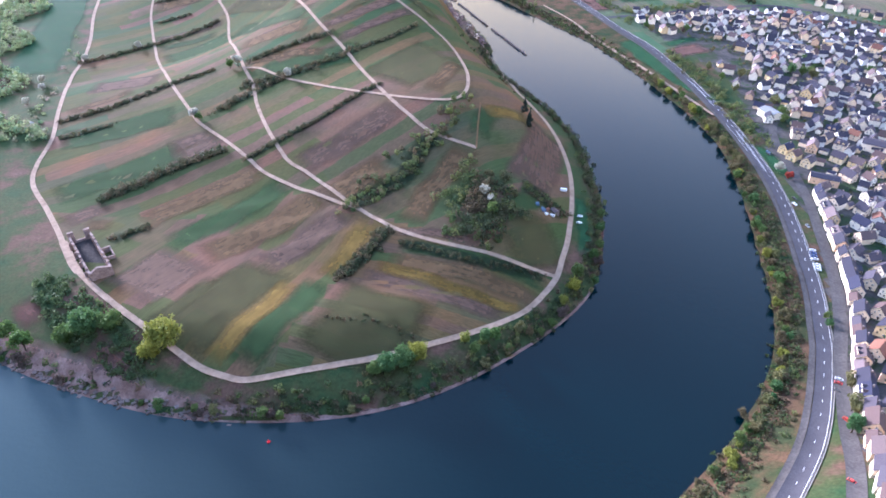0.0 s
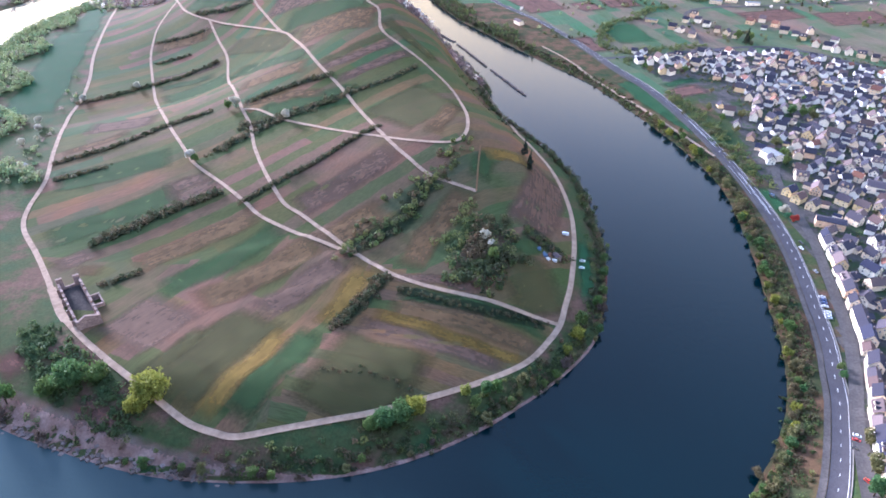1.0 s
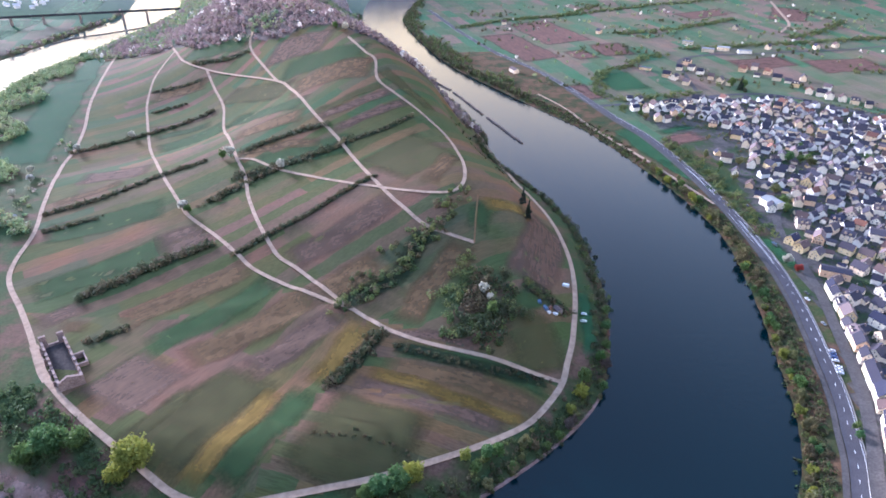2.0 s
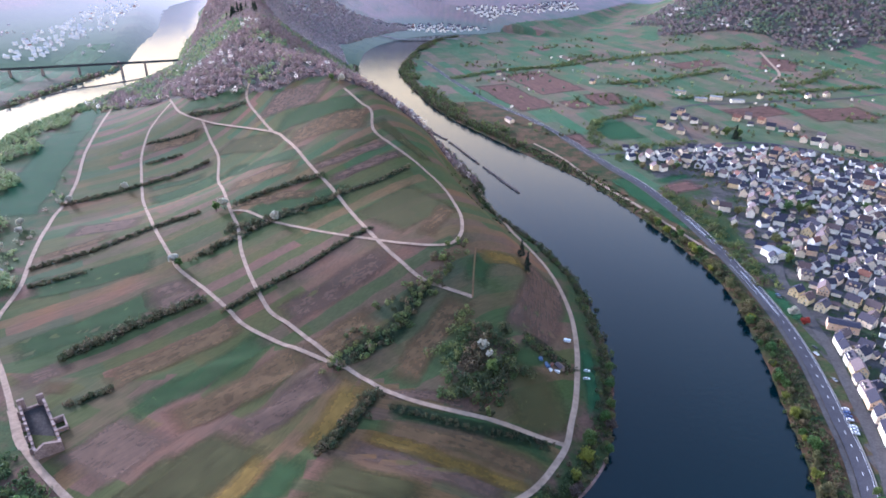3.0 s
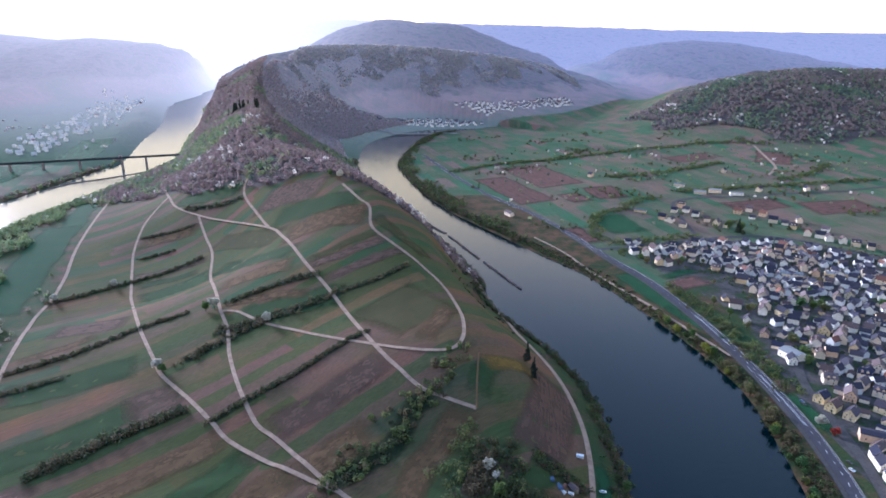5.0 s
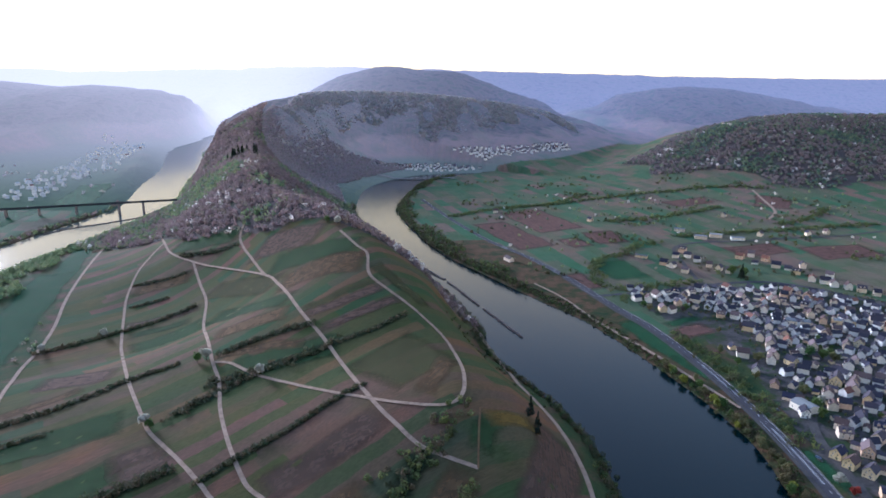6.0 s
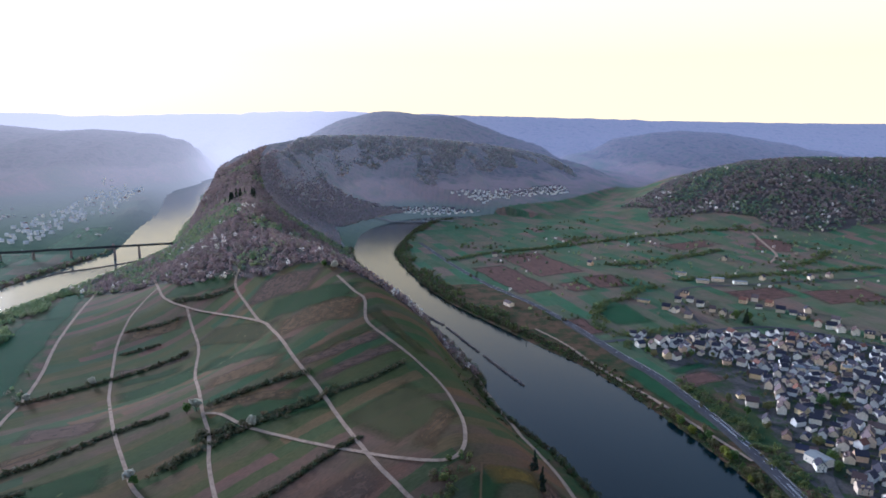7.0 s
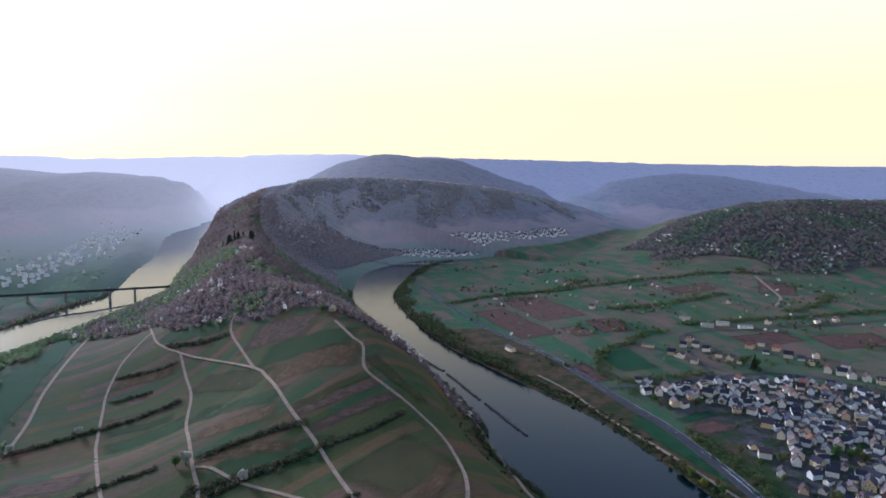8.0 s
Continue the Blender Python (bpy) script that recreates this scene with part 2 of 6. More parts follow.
REDROOF = chosen("red_tile_roof", [(0.20, 0.085, 0.055), (0.16, 0.07, 0.05)], 0.8, bump=0.5)
HALLROOF = chosen("sheet_roof", [(0.175, 0.182, 0.196), (0.112, 0.119, 0.133), (0.252, 0.252, 0.252)], 0.7, 0.15)
WOODDOOR = chosen("painted_door", [(0.10, 0.06, 0.04), (0.2, 0.2, 0.21), (0.06, 0.10, 0.07)], 0.6)
FRAMES = chosen("window_frame", [(0.75, 0.75, 0.74), (0.22, 0.14, 0.09), (0.8, 0.8, 0.8)], 0.5)
GLASS, gn, gl, gb = material("window_glass", 0.08, 0, 0.6)
gb.inputs["Base Color"].default_value = (0.025, 0.03, 0.04, 1)
BARK = plain("bark", [(0.3, (0.05, 0.04, 0.03)), (0.7, (0.11, 0.09, 0.07))], 2.0, bump=0.6, dist=0.1)
TYRE, tn, tl, tb = material("tyre_rubber", 0.8)
tb.inputs["Base Color"].default_value = (0.02, 0.02, 0.022, 1)

# the hills of the distance: bare woods above, vineyards below, with haze painted in as a glow that thickens with
# distance and towards the sunlit valley
DISTANCE, dn, dl, db = material("distant_hills_haze_glow", 1.0, 0, 0.0)


def number(op, a, b=None):
    m = dn.new("ShaderNodeMath")
    m.operation = op
    for k, v in enumerate((a, b)):
        if v is not None:
            if hasattr(v, "is_output"):
                dl.new(v, m.inputs[k])
            else:
                m.inputs[k].default_value = v
    return m.outputs[0]


def span(v, lo, hi, a, b):
    m = dn.new("ShaderNodeMapRange")
    m.interpolation_type = "SMOOTHSTEP"
    dl.new(v, m.inputs["Value"])
    for nm, q in (("From Min", lo), ("From Max", hi), ("To Min", a), ("To Max", b)):
        m.inputs[nm].default_value = q
    return m.outputs[0]


dc = dn.new("ShaderNodeTexCoord")
ds = dn.new("ShaderNodeSeparateXYZ")
dl.new(dc.outputs["Object"], ds.inputs[0])
dg = grain(dn, dl, 0.0045, 6.0)
dv = ramp(dn, [(0.34, (0.086, 0.108, 0.071)), (0.45, (0.138, 0.115, 0.091)), (0.54, (0.198, 0.129, 0.117)), (0.66, (0.103, 0.110, 0.075))])
dl.new(dg.outputs["Fac"], dv.inputs["Fac"])
dw = ramp(dn, [(0.36, (0.020, 0.030, 0.026)), (0.5, (0.095, 0.072, 0.066)), (0.62, (0.040, 0.056, 0.038))])
dl.new(grain(dn, dl, 0.02, 4.0).outputs["Fac"], dw.inputs["Fac"])
wood_line = number("ADD", ds.outputs["Z"], number("MULTIPLY", dg.outputs["Fac"], 160.0))
slope = mixed(dn, dl, dv.outputs["Color"], dw.outputs["Color"], span(wood_line, 165, 190, 0.0, 1.0))
slope = mixed(dn, dl, (0.095, 0.125, 0.085), slope, span(ds.outputs["Z"], 14, 40, 0.0, 1.0))
dl.new(slope, db.inputs["Base Color"])
bumped(dn, dl, db, grain(dn, dl, 0.03, 4.0).outputs["Fac"], 1.0, 9.0)
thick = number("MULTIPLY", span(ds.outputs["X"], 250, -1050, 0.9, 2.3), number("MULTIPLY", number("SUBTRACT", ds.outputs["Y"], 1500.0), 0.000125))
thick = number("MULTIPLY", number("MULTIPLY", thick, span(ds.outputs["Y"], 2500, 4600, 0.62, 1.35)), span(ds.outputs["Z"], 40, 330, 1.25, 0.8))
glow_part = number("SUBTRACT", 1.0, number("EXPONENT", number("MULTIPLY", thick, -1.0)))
# the hills emit the haze themselves, by their place in the scene
haze_glow = dn.new("ShaderNodeEmission")
dl.new(mixed(dn, dl, (0.33, 0.34, 0.44), (0.58, 0.52, 0.50), span(ds.outputs["X"], 700, -1100, 0.0, 1.0)), haze_glow.inputs["Color"])
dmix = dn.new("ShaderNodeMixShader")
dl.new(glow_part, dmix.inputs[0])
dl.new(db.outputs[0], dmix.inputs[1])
dl.new(haze_glow.outputs[0], dmix.inputs[2])
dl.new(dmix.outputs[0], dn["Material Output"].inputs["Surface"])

WATER, an, al, ab = material("river_water", 0.14, 0, 0.38)
# paler on the left: a brighter sky reflection is put into the water's colour
place = an.new("ShaderNodeTexCoord")
parts = an.new("ShaderNodeSeparateXYZ")
al.new(place.outputs["Object"], parts.inputs[0])
reflection_span = an.new("ShaderNodeMapRange")
reflection_span.interpolation_type = "SMOOTHSTEP"
for nm_, v_ in (("From Min", -330), ("From Max", 60)):
    reflection_span.inputs[nm_].default_value = v_
al.new(parts.outputs["X"], reflection_span.inputs["Value"])
reflection_tint = ramp(an, [(0.0, (0.044, 0.068, 0.074)), (1.0, (0.0002, 0.0072, 0.0105))])
al.new(reflection_span.outputs[0], reflection_tint.inputs["Fac"])
al.new(reflection_tint.outputs["Color"], ab.inputs["Base Color"])
ab.inputs["IOR"].default_value = 1.33
wave = grain(an, al, 0.25, 4.0)
bumped(an, al, ab, wave.outputs["Fac"], 0.45, 0.3)


def foliage(name, colours, through=0.35, attribute=""):
    """Leaf clumps: some light passes through. The tone is by object, or by a number stored for each plant."""
    m, n, l, b = material(name, 0.7, 0, 0.15)
    if attribute:
        a = n.new("ShaderNodeAttribute")
        a.attribute_name = attribute
        src = a.outputs["Fac"]
    else:
        src = n.new("ShaderNodeObjectInfo").outputs["Random"]
    r = ramp(n, [(k / max(1, len(colours) - 1), c) for k, c in enumerate(colours)], "LINEAR")
    l.new(src, r.inputs["Fac"])
    geo = n.new("ShaderNodeNewGeometry")
    r2 = ramp(n, [(0, (0.86, 0.87, 0.86)), (1, (1.14, 1.12, 1.12))])
    l.new(geo.outputs["Random Per Island"], r2.inputs["Fac"])
    col = mixed(n, l, r.outputs["Color"], r2.outputs["Color"], 1.0, "MULTIPLY")
    l.new(col, b.inputs["Base Color"])
    t = n.new("ShaderNodeBsdfTranslucent")
    l.new(col, t.inputs["Color"])
    mx = n.new("ShaderNodeMixShader")
    mx.inputs[0].default_value = through
    l.new(b.outputs[0], mx.inputs[1])
    l.new(t.outputs[0], mx.inputs[2])
    l.new(mx.outputs[0], n["Material Output"].inputs["Surface"])
    return m


LEAF = {
    "green": foliage("fresh_green_leaves", [(0.085, 0.150, 0.040), (0.120, 0.165, 0.050), (0.070, 0.150, 0.055)]),
    "yellow": foliage("yellow_green_leaves", [(0.260, 0.260, 0.040), (0.210, 0.230, 0.050)]),
    "olive": foliage("olive_budding_leaves", [(0.140, 0.150, 0.060), (0.190, 0.170, 0.078), (0.160, 0.125, 0.070)]),
    "bare": foliage("bare_brown_twigs", [(0.100, 0.075, 0.060), (0.130, 0.100, 0.085)]),
    "white": foliage("white_blossom", [(0.55, 0.52, 0.46), (0.48, 0.46, 0.36)]),
    "fir": foliage("dark_fir_needles", [(0.02, 0.035, 0.025), (0.03, 0.045, 0.03)], 0.15),
    "red": foliage("red_leaves", [(0.360, 0.072, 0.056), (0.320, 0.056, 0.040)]),
}
WOODS = foliage("spring_woodland", [(0.244, 0.179, 0.177), (0.321, 0.230, 0.225), (0.215, 0.171, 0.160), (0.293, 0.237, 0.191), (0.205, 0.244, 0.125), (0.293, 0.340, 0.157), (0.176, 0.263, 0.132), (0.098, 0.152, 0.105), (0.805, 0.740, 0.675)], 0.4, "tone")
SCRUB = foliage("hedge_scrub", [(0.045, 0.068, 0.034), (0.080, 0.082, 0.042), (0.130, 0.094, 0.060), (0.070, 0.112, 0.040), (0.150, 0.165, 0.055), (0.062, 0.105, 0.046)], 0.45, "tone")
# two paler, greyer copies of the woodland tones; haze is put into the colour
FLANKWOODS = foliage("steep_slope_woodland_haze_paled", [(0.350, 0.287, 0.317), (0.413, 0.324, 0.350), (0.317, 0.302, 0.297), (0.423, 0.338, 0.338), (0.285, 0.307, 0.265)], 0.5, "tone")
FARWOODS = foliage("hillside_woodland_haze_paled", [(0.350, 0.327, 0.362), (0.430, 0.368, 0.391), (0.307, 0.351, 0.325), (0.458, 0.384, 0.380), (0.278, 0.323, 0.308)], 0.5, "tone")
HILLWOODS = foliage("rounded_hill_woodland", [(0.230, 0.186, 0.188), (0.260, 0.200, 0.200), (0.208, 0.186, 0.185), (0.250, 0.213, 0.193), (0.182, 0.226, 0.142), (0.208, 0.260, 0.146), (0.128, 0.190, 0.130), (0.095, 0.145, 0.123), (0.74, 0.69, 0.64)], 0.5, "tone")

# ---- relief ----
def smooth(a, b, v):
    u = np.clip((v - a) / (b - a), 0.0, 1.0)
    return u * u * (3 - 2 * u)


def spline(points, n=8):
    """A Catmull-Rom line through the given rows, n steps a span."""
    p = np.array(points, float)
    p = np.vstack([2 * p[0] - p[1], p, 2 * p[-1] - p[-2]])
    u = np.linspace(0, 1, n, endpoint=False)[:, None]
    rows = []
    for a, b, c, d in zip(p, p[1:], p[2:], p[3:]):
        rows.append(0.5 * (2 * b + (c - a) * u + (2 * a - 5 * b + 4 * c - d) * u**2 + (3 * b - a - 3 * c + d) * u**3))
    return np.vstack(rows + [p[-2:-1]])


def near(line, x, y):
    """Distance to a line, the columns of the line interpolated at the nearest place, and the side (+ right of its course)."""
    x, y = np.asarray(x, float), np.asarray(y, float)
    best = np.full(x.shape, 1e18)
    side = np.zeros(x.shape)
    along = np.zeros(x.shape)
    for k, (a, b) in enumerate(zip(line, line[1:])):
        dx, dy = b[0] - a[0], b[1] - a[1]
        u = np.clip(((x - a[0]) * dx + (y - a[1]) * dy) / (dx * dx + dy * dy + 1e-9), 0, 1)
        ex, ey = x - a[0] - u * dx, y - a[1] - u * dy
        d2 = ex * ex + ey * ey
        m = d2 < best
        best = np.where(m, d2, best)
        side = np.where(m, np.sign(dx * -ey + dy * ex), side)
        along = np.where(m, k + u, along)
    cols = [np.interp(along, np.arange(len(line)), line[:, c]) for c in range(2, line.shape[1])]
    return np.sqrt(best), cols, side


# the river's middle line, from the far left arm round the bend to the far right arm: x, y, half width
RIVER = spline([(-1400, 4900, 60), (-1130, 3900, 60), (-1000, 3050, 62), (-960, 2660, 68), (-795, 2140, 62), (-728, 1840, 58), (-650, 1540, 55), (-655, 1400, 60),
                (-670, 1250, 62), (-700, 1000, 62), (-660, 760, 62), (-560, 520, 60), (-430, 340, 60), (-320, 232, 60), (-220, 183, 62), (-127, 164, 62), (-20, 174, 62), (70, 222, 60),
                (150, 306, 58), (182, 415, 56), (191, 490, 61), (193, 560, 65), (176, 640, 68), (134, 755, 76), (122, 812, 68), (90, 890, 56), (58, 965, 47)])
RIVER2 = spline([(58, 965, 47), (-2, 1090, 38), (-26, 1140, 40), (-55, 1220, 40), (-98, 1370, 42), (-128, 1505, 46), (-128, 1650, 54), (-118, 1770, 62), (-90, 1880, 58), (-30, 1985, 48), (60, 2050, 30), (150, 2085, 0), (250, 2120, -50), (430, 2230, -60), (620, 2460, -60), (860, 2750, -60), (1300, 2950, -60), (2000, 3000, -60), (3500, 3050, -60), (5200, 3100, -60)])
RIVER = np.vstack([RIVER, RIVER2[1:]])
# crest lines: x, y, height over the flat, width to the left and to the right of the course
RIDGES = []


def crest(rows):
    RIDGES.append(spline(rows, 4))


# the peninsula's back and the long hill that it climbs to
crest([(70, 330, 7, 90, 60), (50, 375, 22, 105, 70), (30, 430, 32, 144, 80), (12, 520, 58, 174, 88), (-14, 620, 62, 200, 88), (-50, 720, 85, 182, 93), (-90, 820, 107, 132, 100), (-170, 950, 116, 122, 110), (-260, 1090, 106, 150, 120),
       (-340, 1300, 122, 110, 125), (-395, 1480, 120, 107, 130), (-450, 1700, 118, 130, 100), (-500, 1920, 140, 180, 110), (-500, 2130, 184, 240, 150)])
crest([(-500, 2130, 184, 240, 190), (-490, 2350, 206, 320, 300), (-380, 2640, 216, 330, 430), (-115, 2730, 212, 330, 460), (135, 2800, 190, 330, 450), (380, 2910, 152, 330, 420), (580, 3010, 108, 300, 360), (700, 3080, 72, 260, 300)])
# the rounded wooded hill of the right bank
crest([(360, 1880, 3, 260, 260), (500, 1930, 20, 300, 300), (690, 1970, 70, 360, 400), (905, 2060, 127, 420, 557), (1160, 2200, 147, 420, 465), (1500, 2250, 146, 420, 500), (2200, 2300, 165, 420, 520)])
# hills behind
crest([(-760, 3250, 90, 400, 400), (-598, 3300, 197, 500, 520), (-453, 3350, 273, 600, 620), (-250, 3400, 322, 600, 640), (-100, 3400, 312, 600, 640), (99, 3350, 300, 600, 600), (312, 3250, 225, 500, 520), (454, 3100, 150, 400, 420), (600, 2950, 80, 300, 300)])
crest([(-3000, 3300, 290, 500, 1300), (-2217, 3300, 258, 500, 1250), (-1796, 3300, 217, 500, 1150), (-1634, 3300, 226, 500, 1100), (-1425, 3250, 215, 500, 900), (-1222, 3200, 194, 400, 650), (-1077, 3150, 145, 300, 400), (-935, 3100, 60, 200, 200)])
crest([(600, 3480, 50, 300, 300), (823, 3550, 121, 400, 500), (1013, 3600, 186, 500, 600), (1148, 3650, 216, 500, 620), (1382, 3700, 235, 500, 640), (1633, 3700, 218, 500, 640), (1930, 3600, 163, 500, 600), (2200, 3500, 110, 400, 500)])
crest([(-4500, 4600, 312, 500, 700), (-2660, 4600, 308, 500, 700), (-2475, 4600, 290, 500, 700), (-1760, 4600, 305, 500, 700), (-776, 4600, 335, 500, 700), (63, 4600, 320, 500, 700), (1296, 4600, 295, 500, 700), (2075, 4600, 284, 500, 700), (4500, 4600, 278, 500, 700)])
# the high slope behind the start
crest([(-1500, -250, 330, 300, 300), (-400, -220, 320, 260, 260), (300, -230, 300, 250, 250), (1500, -300, 310, 300, 300)])


def ground_height(x, y):
    x, y = np.asarray(x, float), np.asarray(y, float)
    d, (hw,), side = near(RIVER, x, y)
    d = d - hw
    z = np.where(d < 0, np.maximum(-3.0, d * 0.35), 5.5 * smooth(0, 16, d) + 2.5 * smooth(16, 60, d))
    # the flat on the right bank rises slowly away from the river
    z = z + np.where((x > -200) & (side > 0) & (y > 150), 20 * smooth(120, 700, d) + 9 * np.exp(-(((x - 290) / 150) ** 2 + ((y - 1180) / 260) ** 2)), 0)
    lift = np.zeros(x.shape)
    for line in RIDGES:
        r, (top, wl, wr), s = near(line, x, y)
        lift = np.maximum(lift, top * np.exp(-(r / np.where(s < 0, wl, wr)) ** 1.7))
    return z + lift * np.maximum(smooth(0, 70, d), smooth(3700, 4100, y))


def high(x, y):
    return float(ground_height(np.array([float(x)]), np.array([float(y)]))[0])


def shore(x, y):
    """Distance from the water's edge (+ on land) and whether the place is on the peninsula."""
    d, (hw,), side = near(RIVER, x, y)
    return d - hw, side < 0


def wooded(x, y):
    edge = np.interp(x, [-620, -560, -412, -350, -262, -208, -161, -130, -97, -60, 0], [1150, 1120, 1060, 995, 945, 905, 892, 868, 835, 815, 800])
    d, inner = shore(x, y)
    ridge = inner & (y > edge) & (y < 2500) & (d > 6) & (x > -760) & (x < 420)
    top = ground_height(x, y)
    hill = (x > 520) & (y > 1380) & (y < 1900 + 0.9 * (x - 480)) & (top > 58 + 0.012 * (x - 700) + 8 * np.sin(x * 0.02) + 5 * np.sin(y * 0.031)) & (y < 2700)
    return ridge | hill


def steps(lo, hi, fine_lo, fine_hi, step, grow):
    mid = list(np.arange(fine_lo, fine_hi + 1, step))
    up, s = [], step
    while (up or mid)[-1] < hi:
        s *= grow
        up.append((up or mid)[-1] + s)
    down, s = [], step
    while (down or [mid[0]])[-1] > lo:
        s *= grow
        down.append((down or [mid[0]])[-1] - s)
    return np.array(down[::-1] + mid + up)


# the shore road's course
RING = [(-560, 1190), (-537, 1108), (-502, 987), (-470, 879), (-437, 791), (-417, 725), (-406, 672), (-377, 587), (-354, 527), (-345, 480), (-333, 450), (-303, 413), (-276, 378), (-253, 346), (-228, 321), (-203, 300),
        (-177, 281), (-153, 264), (-137, 254), (-122, 249), (-109, 247), (-85, 252), (-59, 258), (-34, 265), (-1, 279), (27, 293), (52, 309), (68, 328), (78, 344), (84, 362), (92, 388), (103, 443), (107, 498), (100, 557), (88, 604), (77, 644)]
gx = steps(-4500, 4500, -560, 560, 5.0, 1.06)
gy = np.concatenate([steps(-2500, 0, 150, 1250, 5.0, 1.06)[:-1], [1250 + 5.0]])
far_y, s = [], 5.0
while (far_y or [1255.0])[-1] < 4900:
    s = min(s * 1.025, 15 if (far_y or [0])[-1] < 2700 else 45)
    far_y.append((far_y or [1255.0])[-1] + s)
gy = np.concatenate([gy[gy < 1256], far_y])
X, Y = np.meshgrid(gx, gy)
Z = ground_height(X, Y)
rough = np.zeros(X.shape)
for k, (wl_, amp) in enumerate(((300, 4.0), (120, 1.6), (45, 0.6))):
    a = 2 * math.pi / wl_
    rough += amp * np.sin(a * (X + 0.6 * Y) + k) * np.sin(a * (Y - 0.5 * X) + 2 * k + 1.5 * np.sin(a * 0.6 * X))
gully = np.abs(np.sin(X * 0.0135 + 1.3 * np.sin(Y * 0.004) + 0.4 * np.sin(X * 0.005))) + 0.5 * np.abs(np.sin(X * 0.031 + Y * 0.012 + np.sin(Y * 0.009)))
Z = Z + (gully - 0.95) * 17 * smooth(25, 90, Z) * (1 - smooth(170, 215, Z)) * smooth(1950, 2150, Y)
Z = Z + rough * smooth(60, 200, Z) * smooth(1200, 1700, np.hypot(X, Y))
ny, nx = X.shape
ids = np.arange(nx * ny).reshape(ny, nx)
quads = np.stack([ids[:-1, :-1], ids[:-1, 1:], ids[1:, 1:], ids[1:, :-1]], -1).reshape(-1, 4)
cx, cy = ((X[:-1, :-1] + X[1:, 1:]) / 2).ravel(), ((Y[:-1, :-1] + Y[1:, 1:]) / 2).ravel()
cd, cin = shore(cx, cy)
wob = 4 * np.sin(cx * 0.13 + 2 * np.sin(cy * 0.05)) + 3 * np.sin(cy * 0.21)
slot = np.where(cin, 0, 1)
town = (~cin) & (cx > np.interp(cy, [150, 300, 400, 560, 700, 860, 950], [185, 245, 282, 300, 318, 262, 262])) & (cy < np.interp(cx, [250, 330, 420, 560, 640], [905, 925, 935, 880, 800])) & (cy > 60) & (cx < 640)
below = cin & (cy < np.interp(cx, [-300, -190, -120, -60, 25, 80], [410, 400, 425, 396, 352, 345]))
slot = np.where(below, np.where(cx > np.interp(cy, [250, 330, 400], [-100, -70, -45]), 7, 6), slot)
_, _, rs = near(np.array(RING, float), cx, cy)
slot = np.where(cin & (rs > 0) & (cy < 1100) & (cx < 130), 8, slot)
road_x = np.interp(cy, [130, 180, 241, 303, 368, 444, 573, 653, 721, 791, 850, 912, 982, 1070, 1205], [120, 168, 211, 239, 258, 274, 281, 276, 266, 251, 230, 210, 188, 155, 92])
slot = np.where(~cin & (cy < 1205) & (cx < road_x) & (cx > -100), 2, slot)
slot = np.where(~cin & (cy < 770) & (cx >= road_x), 8, slot)
slot = np.where(town, 4, slot)
slot = np.where(wooded(cx, cy), 3, slot)
slot = np.where((cd + wob < 17) & (slot != 8) & (cd > -6), 2, slot)
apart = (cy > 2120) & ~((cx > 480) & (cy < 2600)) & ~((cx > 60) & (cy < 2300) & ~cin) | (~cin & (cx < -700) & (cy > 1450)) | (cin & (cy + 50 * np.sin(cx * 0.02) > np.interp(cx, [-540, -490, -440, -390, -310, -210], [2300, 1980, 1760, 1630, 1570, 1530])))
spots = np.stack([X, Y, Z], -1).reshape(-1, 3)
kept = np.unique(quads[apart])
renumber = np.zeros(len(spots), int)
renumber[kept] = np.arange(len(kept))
add("backdrop", mesh_of("backdrop", spots[kept], renumber[quads[apart]], [DISTANCE], None, True), label="wooded hills on the horizon with painted blue haze", category="hills", kind="structure")
quads, slot = quads[~apart], slot[~apart]
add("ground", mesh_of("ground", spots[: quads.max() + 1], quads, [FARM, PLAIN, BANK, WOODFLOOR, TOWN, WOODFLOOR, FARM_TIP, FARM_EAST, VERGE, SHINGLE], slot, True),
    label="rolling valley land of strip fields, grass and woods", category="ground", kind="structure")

# the river lies in its bed
line = RIVER
tan = np.gradient(line[:, :2], axis=0)
tan /= np.linalg.norm(tan, axis=1)[:, None]
nor = np.stack([tan[:, 1], -tan[:, 0]], -1)
wv, wf = [], []
for side_ in (-1, -0.5, 0, 0.5, 1):
    wv.append(np.c_[line[:, :2] + nor * (side_ * (line[:, 2:3] + 9)), np.zeros(len(line))])
nr = int(np.argmax(line[:, 2] < -5))
wv = np.stack(wv, 1)[:nr]
wi = np.arange(nr * 5).reshape(nr, 5)
wf = np.stack([wi[:-1, :-1], wi[:-1, 1:], wi[1:, 1:], wi[1:, :-1]], -1).reshape(-1, 4)
add("water", mesh_of("water", wv.reshape(-1, 3), wf, [WATER], soft=True), label="calm dark blue river in a wide bend", category="river", kind="structure")


